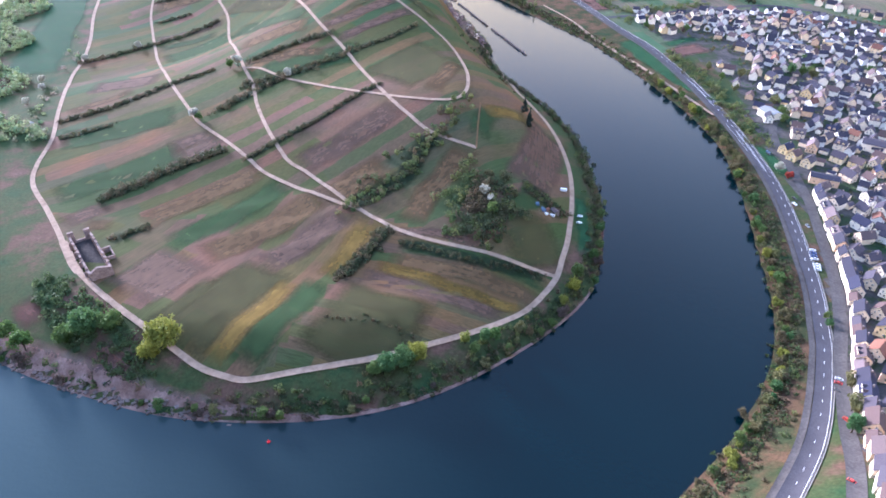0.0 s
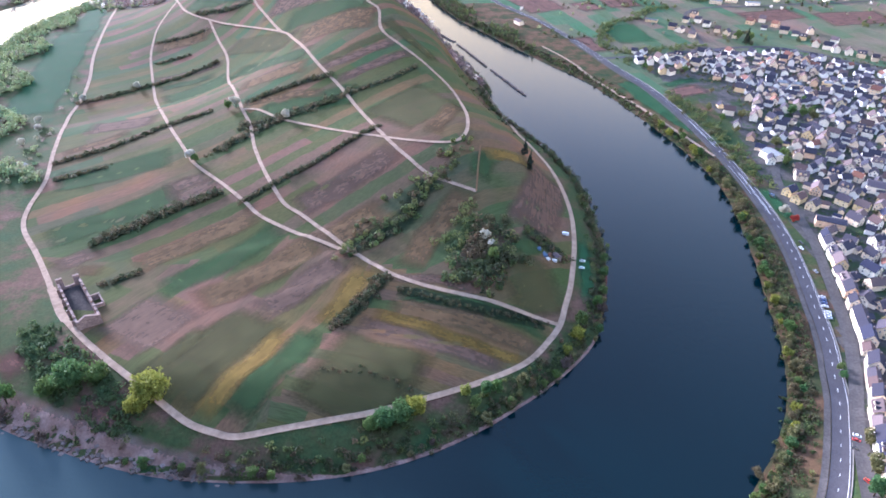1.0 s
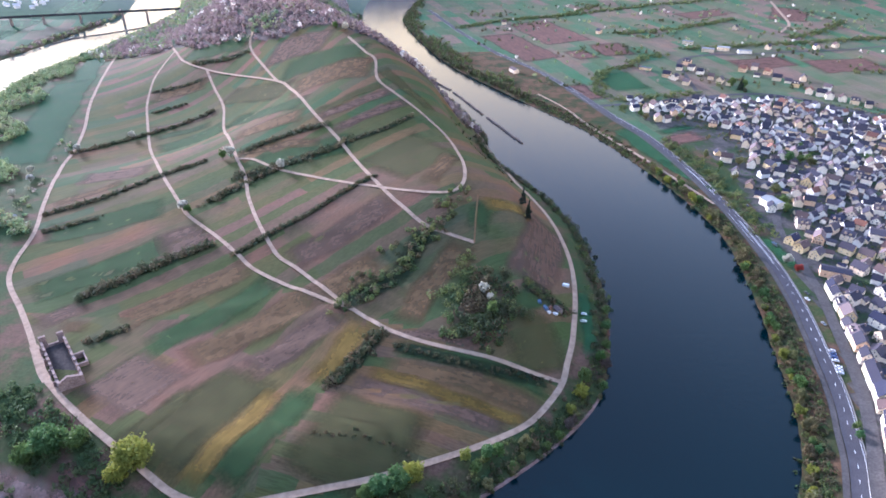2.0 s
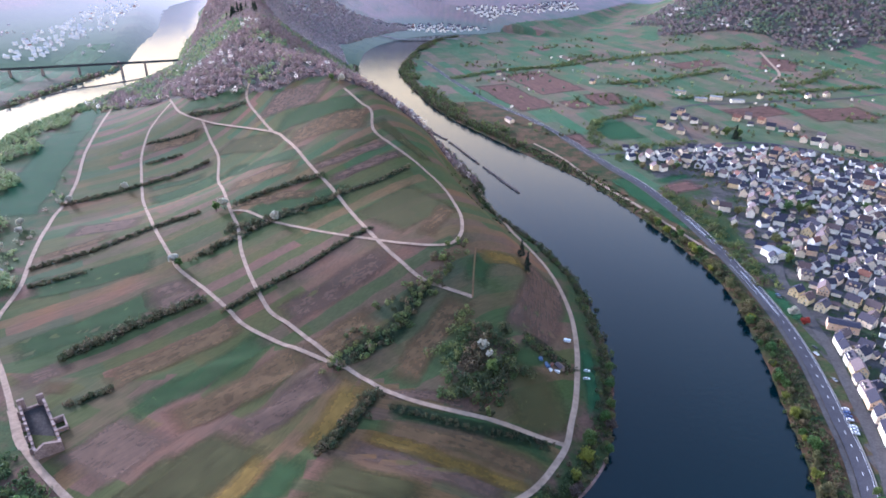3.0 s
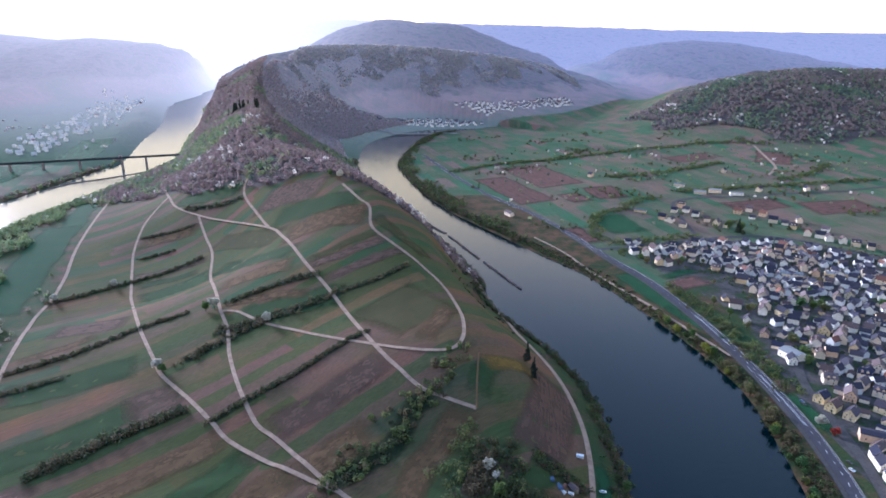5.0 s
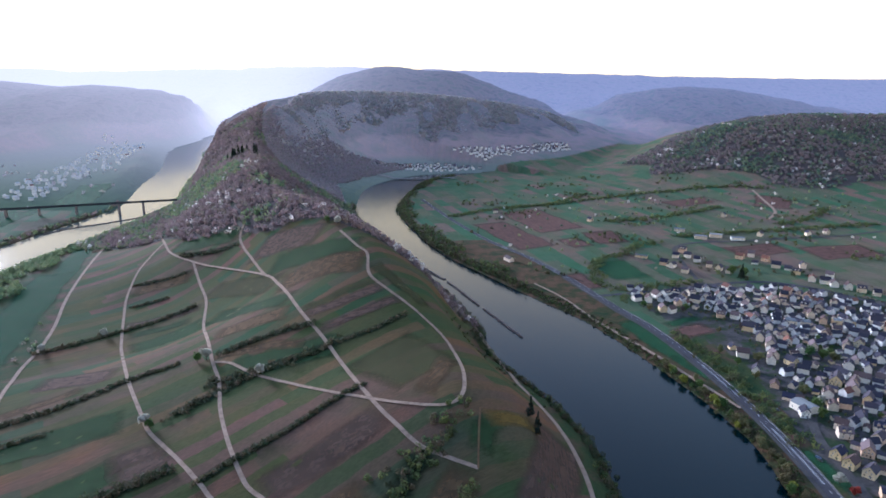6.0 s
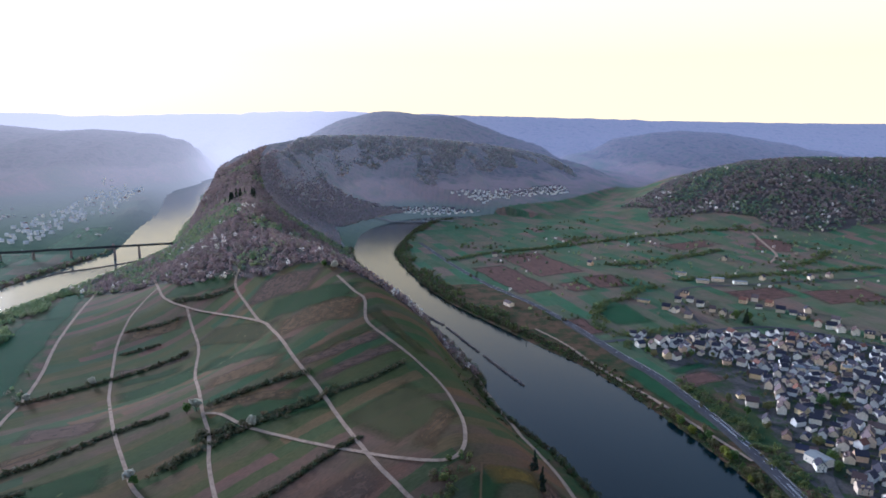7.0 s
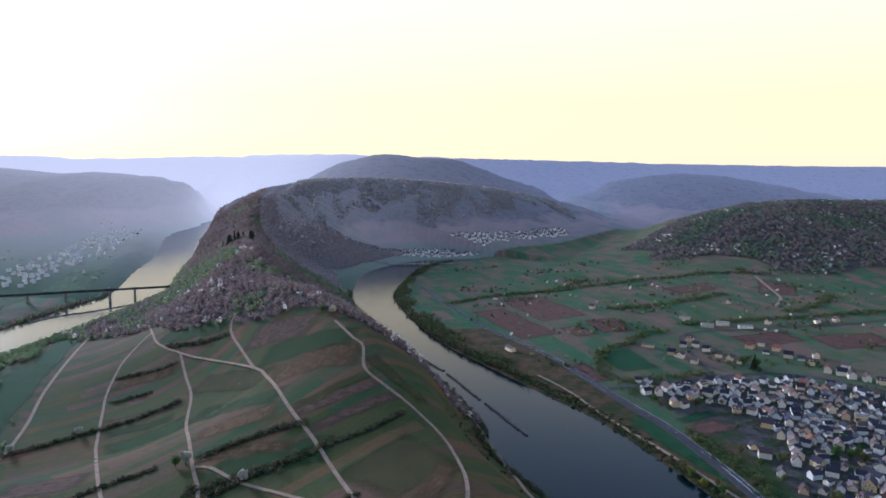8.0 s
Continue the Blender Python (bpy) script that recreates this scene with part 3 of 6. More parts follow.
# ---- roads and paths ----
def ribbon(points, width, lift, n=6, shift=0.0, cols=3):
    """A strip along a line, laid on the ground; shift moves it to the right of its course."""
    p = spline(points, n)
    t = np.gradient(p, axis=0)
    t /= np.linalg.norm(t, axis=1)[:, None] + 1e-9
    q = np.stack([t[:, 1], -t[:, 0]], -1)
    rows = []
    for u in np.linspace(-0.5, 0.5, cols):
        e = p + q * (shift + u * width)
        rows.append(np.c_[e, np.maximum(ground_height(e[:, 0], e[:, 1]), 0.3) + lift])
    v = np.stack(rows, 1)
    if cols > 2:
        v[:, :, 2] = np.maximum(v[:, :, 2], v[:, :, 2].mean(1)[:, None] - 0.15)
    i = np.arange(v.shape[0] * cols).reshape(-1, cols)
    f = np.stack([i[:-1, :-1], i[1:, :-1], i[1:, 1:], i[:-1, 1:]], -1).reshape(-1, 4)
    return v.reshape(-1, 3), f[:, ::-1], p, q


def road(points, width, mat, label, lift=0.35, shift=0.0, n=8, name="road"):
    v, f, _, _ = ribbon(points, width, lift, n, shift)
    return add(name, mesh_of(name, v, f, [mat], soft=True), label=label, category="road", kind="structure")


PALE = "pale gravel farm track through the strip fields"
road(RING, 3.9, GRAVEL, "pale gravel shore road round the peninsula")
road([(77, 644), (66, 715), (46, 808), (24, 895), (0, 970), (-50, 1085)], 3.9, GRAVEL, "pale track along the wooded river bank")
road([(-125, 1290), (-145, 1345), (-180, 1480), (-205, 1560), (-240, 1700), (-260, 1850)], 6, CONCRETE, "pale riverside road below the wooded hill")
road([(-406, 1038), (-409, 985), (-405, 937), (-388, 867), (-368, 814), (-338, 742), (-324, 712), (-276, 623), (-234, 555), (-219, 533), (-187, 499), (-160, 469), (-142, 449), (-116, 430), (-96, 418), (-78, 407), (-60, 396)], 3.1, GRAVEL, PALE)
road([(-324, 928), (-296, 869), (-270, 814), (-250, 745), (-218, 668), (-201, 627), (-184, 591), (-172, 554), (-156, 516), (-142, 488), (-126, 461), (-109, 445), (-79, 415), (-60, 396), (-34, 375), (-9, 362), (25, 351), (52, 346), (78, 344)], 3.1, GRAVEL, PALE)
road([(-486, 1187), (-450, 1125), (-406, 1038), (-371, 976), (-324, 928), (-263, 877), (-199, 812), (-173, 769), (-133, 683), (-95, 617), (-50, 525), (-31, 495), (-12, 472), (6, 462), (25, 454)], 3.3, GRAVEL, PALE)
road([(-201, 627), (-183, 619), (-155, 594), (-119, 570), (-84, 546), (-50, 525), (-22, 512), (4, 508), (16, 517), (20, 540), (18, 577), (6, 626), (-17, 660), (-47, 694), (-69, 725), (-75, 766), (-89, 787), (-113, 831)], 3.1, GRAVEL, PALE)
road([(-199, 812), (-228, 867), (-260, 931), (-265, 975)], 3.1, GRAVEL, PALE)
road([(25, 454), (27, 480), (30, 510)], 1.3, EARTH, "narrow earth track beside a hillside field")

MAIN = [(120, 130), (146, 156), (168, 180), (184, 199), (198, 219), (211, 241), (222, 262), (231, 281), (239, 303), (246, 322), (253, 346), (258, 368), (266, 402), (274, 444), (280, 499), (281, 573), (276, 653), (266, 721), (251, 791),
        (230, 850), (210, 912), (188, 982), (155, 1070), (122, 1140), (92, 1205), (38, 1365), (5, 1477), (-30, 1600)]
main_road = road(MAIN, 9.0, ASPHALT, "two-lane asphalt main road with white markings", 0.5)
road(MAIN[:22], 3.4, PAVE, "worn service lane beside the main road", 0.38, -6.1)
road([(270, 607), (264, 627), (252, 664), (235, 718), (213, 780), (190, 841), (165, 908), (140, 960)], 3.0, GRAVEL, "pale cycle path on the grassy bank", 1.0)
STREET = [(164, 140), (188, 177), (203, 206), (218, 236), (232, 266), (245, 291), (260, 326), (270, 356), (281, 396), (294, 446), (302, 497), (309, 550), (322, 585), (340, 612)]
road(STREET, 7.5, PAVE, "asphalt village street along the old house fronts", 0.42)
road([(216, 900), (263, 909), (331, 926), (419, 950), (480, 945), (537, 893), (580, 800), (620, 700)], 7, ASPHALT, "asphalt side road past the village", 0.45)
road([(372, 945), (373, 976), (378, 1027), (392, 1113), (440, 1150), (503, 1156), (594, 1165), (694, 1171), (803, 1200)], 6, PAVE, "lane through the upper houses", 0.45)
road([(-190, 1960), (-106, 1955), (-8, 1960), (60, 1905)], 14, CONCRETE, "pale concrete wall of the river lock", 3.0)
road([(725, 1544), (690, 1373), (640, 1300)], 6, GRAVEL, "pale track on the orchard slope", 0.6)

# markings of the main road
_, _, mp_, mq_ = ribbon(MAIN, 1, 0, 14)
seg = np.r_[0, np.cumsum(np.linalg.norm(np.diff(mp_, axis=0), axis=1))]


def on_road(s, off=0.0):
    x, y = np.interp(s, seg, mp_[:, 0]), np.interp(s, seg, mp_[:, 1])
    a, b = np.interp(s, seg, mq_[:, 0]), np.interp(s, seg, mq_[:, 1])
    return x + off * a, y + off * b, math.atan2(a, -b) - math.pi / 2


dash = Solid().box(-0.12, 0.12, -1.6, 1.6, 0.0, 0.03).mesh("road_dash", PAINT)
s = 4.0
while s < 1100:
    hatch = 410 < s < 488 or 548 < s < 612
    if not hatch:
        x, y, a = on_road(s)
        add("road_dash", dash, main_road, pose(x, y, high(x, y) + 0.56, 0, 0, math.degrees(a)))
    s += 12.0
bar = Solid().box(-0.3, 0.3, -1.3, 1.3, 0.0, 0.03).mesh("hatch_bar", PAINT)
for lo, hi in ((410, 488), (548, 612)):
    for k in range(int((hi - lo) / 3)):
        x, y, a = on_road(lo + 3 * k)
        add("hatch_bar", bar, main_road, pose(x, y, high(x, y) + 0.56, 0, 0, math.degrees(a) + 58))
for off, nm in ((-3.75, "edge_line"), (3.75, "edge_line")):
    v, f, _, _ = ribbon(MAIN, 0.16, 0.58, 10, off, 2)
    add(nm, mesh_of(nm, v, f, [PAINT]), main_road)
for off, hgt in ((5.0, 0.25),):
    v, f, p, q = ribbon(MAIN[1:20], 0.35, 0, 6, off, 2)
    v = v.reshape(-1, 2, 3)
    base, top = v.copy(), v.copy()
    top[:, :, 2] += hgt + 0.5
    ring = np.stack([base[:, 0], top[:, 0], top[:, 1], base[:, 1]], 1)
    n_ = len(ring)
    i = np.arange(n_ * 4).reshape(n_, 4)
    f = np.concatenate([np.stack([i[:-1, k], i[:-1, k + 1], i[1:, k + 1], i[1:, k]], -1) for k in range(3)])
    add("parapet_wall", mesh_of("parapet_wall", ring.reshape(-1, 3), f, [CONCRETE]), label="low pale concrete parapet beside the main road", category="wall", kind="structure")


def edged(name, rows, inside, mat, label, category, kind="structure"):
    """A sheet from a grid of places, whose margin is ragged where the number inside falls to 0."""
    i = np.arange(rows.shape[0] * rows.shape[1]).reshape(rows.shape[:2])
    f = np.stack([i[:-1, :-1], i[1:, :-1], i[1:, 1:], i[:-1, 1:]], -1).reshape(-1, 4)
    me = mesh_of(name, rows.reshape(-1, 3), f, [mat], soft=True)
    me.attributes.new("inside", "FLOAT", "POINT").data.foreach_set("value", inside.ravel().astype(np.float32))
    return add(name, me, label=label, category=category, kind=kind)


def band(name, points, wide, mat, label, lift=0.25):
    """A ragged band of growth along a line."""
    p = spline(points, 10)
    t = np.gradient(p, axis=0)
    t /= np.linalg.norm(t, axis=1)[:, None] + 1e-9
    q = np.stack([t[:, 1], -t[:, 0]], -1)
    u = np.linspace(-1, 1, 7)
    xy = p[:, None] + q[:, None] * (u[None, :, None] * wide / 2)
    z = ground_height(xy[..., 0], xy[..., 1]) + lift
    s = np.r_[0, np.cumsum(np.linalg.norm(np.diff(p, axis=0), axis=1))]
    end = np.clip(np.minimum(s, s[-1] - s) / 8, 0, 1)
    return edged(name, np.concatenate([xy, z[..., None]], -1), np.minimum(end[:, None], (1 - np.abs(u))[None] * 1.6), mat, label, "grass")


SHORE_SHINGLE = soft_edge(plain("stony_shore_edge", [(0.3, (0.137, 0.081, 0.068)), (0.5, (0.234, 0.146, 0.124)), (0.7, (0.338, 0.227, 0.202))], 0.12, bump=0.9, dist=0.5, fine=0.8))
DARKGRASS = soft_edge(plain("rank_dark_grass", [(0.3, (0.012, 0.024, 0.012)), (0.6, (0.024, 0.034, 0.016)), (0.75, (0.05, 0.042, 0.024))], 0.1, bump=0.6, dist=0.5, fine=0.6))
inner_edge = line[:, :2] - nor * line[:, 2:3]
pick = [k for k in range(len(inner_edge)) if inner_edge[k, 1] < 345 and -430 < inner_edge[k, 0] < 110]
pick = slice(min(pick), max(pick) + 1)
reach = np.interp(inner_edge[pick, 0], [-400, -300, -240, -180, -110, -60, 110], [12, 19, 22, 20, 11, 4, 3])
u = np.linspace(0, 1, 9)
xy = inner_edge[pick][:, None] - nor[pick][:, None] * (u[None, :, None] * reach[:, None, None] - 1.0)
edged("shingle_shore", np.concatenate([xy, ground_height(xy[..., 0], xy[..., 1])[..., None] + 0.15], -1), np.broadcast_to(np.clip((1 - u) * 2.2, 0, 1)[None], xy.shape[:2]).copy(), SHORE_SHINGLE, "brown stony shore at the water's edge", "shore")


# ---- fields ----
def field(x, y, length, width, turn, mat, label, lift=0.2):
    """A parcel draped on the ground, with slightly ragged edges."""
    a = radians(turn)
    length, width = length + 6, width + 4
    nu, nv = max(4, int(length / 4)), max(4, int(width / 2.5))
    u, v = np.meshgrid(np.linspace(-0.5, 0.5, nu + 1) * length, np.linspace(-0.5, 0.5, nv + 1) * width)
    inside = np.clip(np.minimum((length / 2 - np.abs(u)) / 15.0, (width / 2 - np.abs(v)) / min(7.0, width / 3)), 0, 1)
    v = v + 1.5 * np.sin(u * 0.06 + x) + 0.8 * np.sin(u * 0.17 + y)
    px, py = x + u * math.cos(a) - v * math.sin(a), y + u * math.sin(a) + v * math.cos(a)
    pz = ground_height(px, py) + lift
    i = np.arange(px.size).reshape(px.shape)
    f = np.stack([i[:-1, :-1], i[:-1, 1:], i[1:, 1:], i[1:, :-1]], -1).reshape(-1, 4)
    me = mesh_of("field", np.stack([px, py, pz], -1).reshape(-1, 3), f, [mat], soft=True)
    me.attributes.new("inside", "FLOAT", "POINT").data.foreach_set("value", inside.ravel().astype(np.float32))
    return add("field", me, label=label, category="field", group="strip fields", kind="structure")


def crop(name, base, turn):
    lo, hi = tuple(c * 0.72 for c in base), tuple(c * 1.28 for c in base)
    return soft_edge(plain(name, [(0.3, lo), (0.5, base), (0.72, hi)], 0.6, bump=0.5, dist=0.5, stretch=(0.05, 0.6, 1), turn=radians(turn), fine=0.12, by_object=0.1))


CROP = {}


def parcels(name, base, label, rows):
    """Parcels of one crop: x, y, length, width and direction of each."""
    CROP[name] = (base, label)
    made = {}
    for k, (x, y, ln, wd, tn_) in enumerate(rows):
        key = round(tn_ / 20) * 20
        if key not in made:
            made[key] = crop(name, base, key)
        field(x, y, ln, wd, tn_, made[key], label, 0.08 + 0.02 * (k % 4) + (0.08 if name in ("yellow_crop", "tan_stubble") else 0))


parcels("mauve_soil", (0.108, 0.068, 0.05), "bare mauve-brown soil strip of the vineyards", [(-189, 333, 50, 46, 58), (-8, 319, 95, 11, -18), (-95, 371, 68, 22, 42), (-209, 494, 40, 18, 40), (-272, 409, 32, 18, 50), (-77, 478, 88, 26, 35), (80, 480, 110, 34, 74), (-218, 505, 36, 20, 30), (-180, 862, 95, 40, -24), (-5, 366, 55, 6, -15)])
parcels("tan_stubble", (0.112, 0.07, 0.036), "tan strip of dry stubble", [(13, 334, 98, 12, -16), (-128, 386, 92, 26, 40), (-186, 427, 92, 22, 36), (-255, 392, 16, 12, 10), (-4, 418, 82, 20, 62), (-340, 600, 60, 12, 36), (-66, 428, 50, 26, 40)])
parcels("olive_vines", (0.062, 0.058, 0.024), "olive field of young vine rows", [(-137, 306, 82, 40, 62), (-45, 288, 62, 62, -22), (-28, 578, 70, 66, 46), (-165, 300, 60, 10, 62), (62, 371, 40, 44, 15)])
parcels("yellow_crop", (0.155, 0.1, 0.026), "narrow strip of yellow flowering crop", [(-115, 292, 72, 11, 65), (4, 325, 100, 6.5, -18), (-65, 358, 52, 17, 68), (53, 510, 40, 14, 28)])
parcels("green_meadow", (0.036, 0.064, 0.024), "bright green meadow strip", [(-97, 292, 76, 20, 66), (20, 347, 98, 9, -14), (-159, 402, 92, 22, 42), (-132, 612, 92, 34, 4), (-266, 464, 98, 30, 38), (-296, 538, 96, 36, 20), (-320, 972, 118, 30, -23), (-140, 804, 112, 34, -18), (60, 405, 30, 20, 60), (33, 485, 34, 16, 70)])
parcels("teal_grass", (0.026, 0.078, 0.034), "level green riverside meadow", [(-500, 835, 320, 54, 106), (-556, 1065, 170, 34, 108), (273, 1010, 84, 58, 105), (296, 812, 56, 14, 24), (106, 410, 74, 8, 82), (243, 760, 120, 24, -73), (258, 690, 60, 10, -72), (292, 512, 60, 9, -82), (-835, 1640, 260, 80, 104), (-880, 1330, 220, 120, 95)])
parcels("reddish_scrub", (0.115, 0.058, 0.046), "reddish dead bracken on the shore", [(-194, 262, 34, 14, -35), (-258, 300, 26, 14, -50), (120, 395, 60, 8, 78)])
parcels("red_soil", (0.125, 0.068, 0.056), "reddish ploughed field on the valley floor", [(207, 1350, 215, 88, 106), (140, 1240, 215, 66, 108), (240, 1160, 62, 38, 108), (297, 1187, 84, 58, 100), (209, 962, 74, 30, 106), (296, 782, 52, 28, 24), (527, 1104, 100, 56, 12), (650, 1080, 110, 70, 5), (560, 1480, 120, 60, 20), (720, 1440, 110, 70, 65)])
# long parcels across the back of the peninsula, from end to end
for x0, y0, x1, y1, wide, name in (
        (-172, 766, -76, 752, 40, "tan_stubble"), (-128, 683, -60, 714, 12, "olive_vines"), (-127, 670, -52, 700, 13, "mauve_soil"), (-105, 647, -34, 679, 12, "mauve_soil"), (-270, 838, -178, 780, 30, "olive_vines"),
        (-246, 760, -149, 716, 26, "green_meadow"), (-217, 690, -146, 686, 26, "tan_stubble"), (-385, 884, -316, 894, 26, "tan_stubble"), (-353, 786, -275, 802, 16, "mauve_soil"), (-317, 717, -253, 757, 30, "green_meadow"),
        (-367, 641, -300, 645, 30, "mauve_soil"), (-335, 754, -276, 774, 16, "green_meadow"), (-12, 525, 12, 578, 16, "tan_stubble"), (-66, 745, -12, 682, 14, "olive_vines"), (-205, 640, -120, 628, 12, "tan_stubble")):
    base, label = CROP[name]
    turn_ = math.degrees(math.atan2(y1 - y0, x1 - x0))
    field((x0 + x1) / 2, (y0 + y1) / 2, math.hypot(x1 - x0, y1 - y0), wide, turn_, crop(name, base, round(turn_ / 20) * 20), label, 0.16)


# ---- plants ----
def leaf_quads(centres, radius, tall, count, size, r, squash=0.0, mess=0.7):
    """count small leaf clumps round each centre, in a rounded crown; returns corners and the plant that each belongs to."""
    n = len(centres)
    d = r.normal(size=(n, count, 3))
    d /= np.linalg.norm(d, axis=2)[:, :, None]
    rad = r.uniform(0.35, 1.0, (n, count, 1)) ** 0.5
    rad = rad * (1 + 0.22 * np.sin(3 * np.arctan2(d[:, :, 1:2], d[:, :, :1]) + r.uniform(0, 6, (n, 1, 1))))
    p = d * rad
    p[:, :, 2] = np.where(p[:, :, 2] < 0, p[:, :, 2] * (1 - squash), p[:, :, 2])
    p = p * np.stack([radius, radius, tall], -1)[:, None, :] + centres[:, None, :]
    nrm = d * 0.7 + r.normal(size=d.shape) * mess + np.array([0, 0, 0.7 - mess])
    nrm /= np.linalg.norm(nrm, axis=2)[:, :, None] + 1e-9
    up = r.normal(size=d.shape)
    a = np.cross(nrm, up)
    a /= np.linalg.norm(a, axis=2)[:, :, None] + 1e-9
    b = np.cross(nrm, a)
    s = (size if np.ndim(size) else np.full(n, size))[:, None, None] * r.uniform(0.6, 1.35, (n, count, 1))
    c = np.stack([p - a * s - b * s * 0.7, p + a * s * 0.9 - b * s, p + a * s + b * s * 0.8, p - a * s * 0.8 + b * s], 2)
    return c.reshape(-1, 3), np.repeat(np.arange(n), count)


def thicket(name, centres, radius, tall, count, size, mat, label, category, tone, r, kind="stuff", group="", mess=0.45):
    v, owner = leaf_quads(centres, radius, tall, count, size, r, 0.3, mess)
    f = np.arange(len(v)).reshape(-1, 4)
    me = mesh_of(name, v, f, [mat])
    at = me.attributes.new("tone", "FLOAT", "FACE")
    at.data.foreach_set("value", tone[owner].astype(np.float32))
    return add(name, me, label=label, category=category, kind=kind, group=group)


def crown_mesh(name, mat, radius, tall, base, r, lobes=16, per=26, size=0.75, cone=False):
    """A crown of many small leaf clumps gathered in uneven lobes."""
    if cone:
        k = np.linspace(0.05, 1, 26)
        ang = r.uniform(0, 6.28, 26)
        w = radius * (1 - k) * 0.75
        c = np.stack([np.cos(ang) * w, np.sin(ang) * w, base + k * tall * 2], -1)
        v, _ = leaf_quads(c, np.maximum(radius * (1 - k) * 0.6, 0.4), np.full(26, tall * 0.13), 40, size, r)
    else:
        d = r.normal(size=(lobes, 3))
        d /= np.linalg.norm(d, axis=1)[:, None]
        c = d * np.array([radius, radius, tall]) * r.uniform(0.35, 0.78, (lobes, 1))
        c[:, 2] += base + tall
        rr = radius * r.uniform(0.28, 0.5, lobes)
        v, _ = leaf_quads(c, rr, rr * tall / radius * 1.05, per, size, r)
    return mesh_of(name, v, np.arange(len(v)).reshape(-1, 4), [mat])


def trunk_mesh(base, tall, radius, r):
    s = Solid()
    h = base + tall * 0.9
    s.drum(0, 0, -0.6, h * 0.5, radius * 0.055 + 0.12, radius * 0.035 + 0.08, 8).drum(0, 0, h * 0.5, h + tall * 0.4, radius * 0.035 + 0.08, 0.05, 7)
    for k in range(5):
        a, z0 = k * 1.3 + r.uniform(0, 0.6), h * r.uniform(0.4, 0.75)
        dx, dy, dz = math.cos(a) * radius * 0.6, math.sin(a) * radius * 0.6, tall * r.uniform(0.5, 0.9)
        w = 0.035 * radius
        s.put([(-w, -w, z0), (w, -w, z0), (w, w, z0), (-w, w, z0), (dx - 0.04, dy - 0.04, z0 + dz), (dx + 0.04, dy - 0.04, z0 + dz), (dx + 0.04, dy + 0.04, z0 + dz), (dx - 0.04, dy + 0.04, z0 + dz)],
              [(3, 2, 1, 0), (4, 5, 6, 7), (0, 1, 5, 4), (1, 2, 6, 5), (2, 3, 7, 6), (3, 0, 4, 7)])
    return s.mesh("trunk", BARK)


TREES = {}
KINDS = {  # leaves, radius, half height of the crown, clear stem, words
    "willow": ("yellow", 9.0, 7.0, 1.5, "large yellow-green willow in young leaf on the river bank"),
    "bigtree": ("green", 8.5, 6.5, 1.5, "broad fresh green tree near the shore road"),
    "tree": ("green", 4.2, 4.2, 1.8, "green broadleaf tree in spring leaf"),
    "yellowtree": ("yellow", 4.2, 4.0, 1.2, "yellow-green tree in young leaf by the river"),
    "olivetree": ("olive", 4.2, 4.0, 1.5, "olive-brown budding tree on the bank"),
    "baretree": ("bare", 4.0, 4.2, 1.5, "bare brown tree with fine twigs"),
    "blossom": ("white", 2.8, 2.4, 1.2, "small fruit tree in white blossom"),
    "fir": ("fir", 3.2, 7.5, 1.0, "dark slender fir tree"),
    "redtree": ("red", 3.0, 2.6, 1.2, "small tree with red leaves beside the street"),
}
for kind, (leaf, rad, tall, base, label) in KINDS.items():
    for var in range(3):
        r = np.random.default_rng(sum(map(ord, kind)) + var)
        big = rad > 6
        TREES[kind, var] = (crown_mesh("crown", LEAF[leaf], rad, tall, base, r, 34 if big else 16, 90 if big else 55, 0.46 if big else 0.36, kind == "fir"), trunk_mesh(base, tall, rad, r), label)


def tree(kind, x, y, size=1.0, var=None):
    var = int(rng.integers(3)) if var is None else var
    crown, trunk, label = TREES[kind, var]
    ob = holder("tree", pose(x, y, high(x, y), 0, 0, float(rng.uniform(0, 360))) @ Matrix.Diagonal((size, size, size * float(rng.uniform(0.9, 1.12)), 1)), label, "tree")
    add("trunk", trunk, ob)
    add("crown", crown, ob)
    return ob


def along(points, every, spread, r):
    p = spline(points, 8)
    s = np.r_[0, np.cumsum(np.linalg.norm(np.diff(p, axis=0), axis=1))]
    at = np.arange(0, s[-1], every) + r.uniform(-0.4, 0.4, len(np.arange(0, s[-1], every))) * every
    x, y = np.interp(at, s, p[:, 0]), np.interp(at, s, p[:, 1])
    return x + r.normal(0, spread, len(x)), y + r.normal(0, spread, len(x))


def hedge(points, every, spread, size, tall, label, tones=(0.0, 0.6), seed=0):
    r = np.random.default_rng(100 + seed)
    x, y = along(points, every * 0.5, spread * 1.15, r)
    rad = size * r.uniform(0.6, 1.4, len(x))
    hh = tall * r.uniform(0.6, 1.35, len(x))
    c = np.stack([x, y, ground_height(x, y) + hh * 0.6], -1)
    return thicket("hedge", c, rad, hh, 34, 0.4 * np.clip(rad / 2.2, 0.7, 1.4), SCRUB, label, "hedge", r.uniform(*tones, len(x)), r, kind="", group="field hedges")


HEDGE = "dark scrubby hedge on a terrace edge between fields"
HEDGE_SEED = [0]


def hedgerow(pts, ev, sp, sz, tl_):
    """A hedge with rank grass at its foot."""
    hedge(pts, ev, sp, sz, tl_, HEDGE, (0.0, 0.5) if sp < 3 else (0.1, 1.0), seed=HEDGE_SEED[0])
    HEDGE_SEED[0] += 1
    if sz > 1.2:
        band("hedge_margin", pts, 7 + 3 * sp, DARKGRASS, "rank dark grass under a terrace hedge")


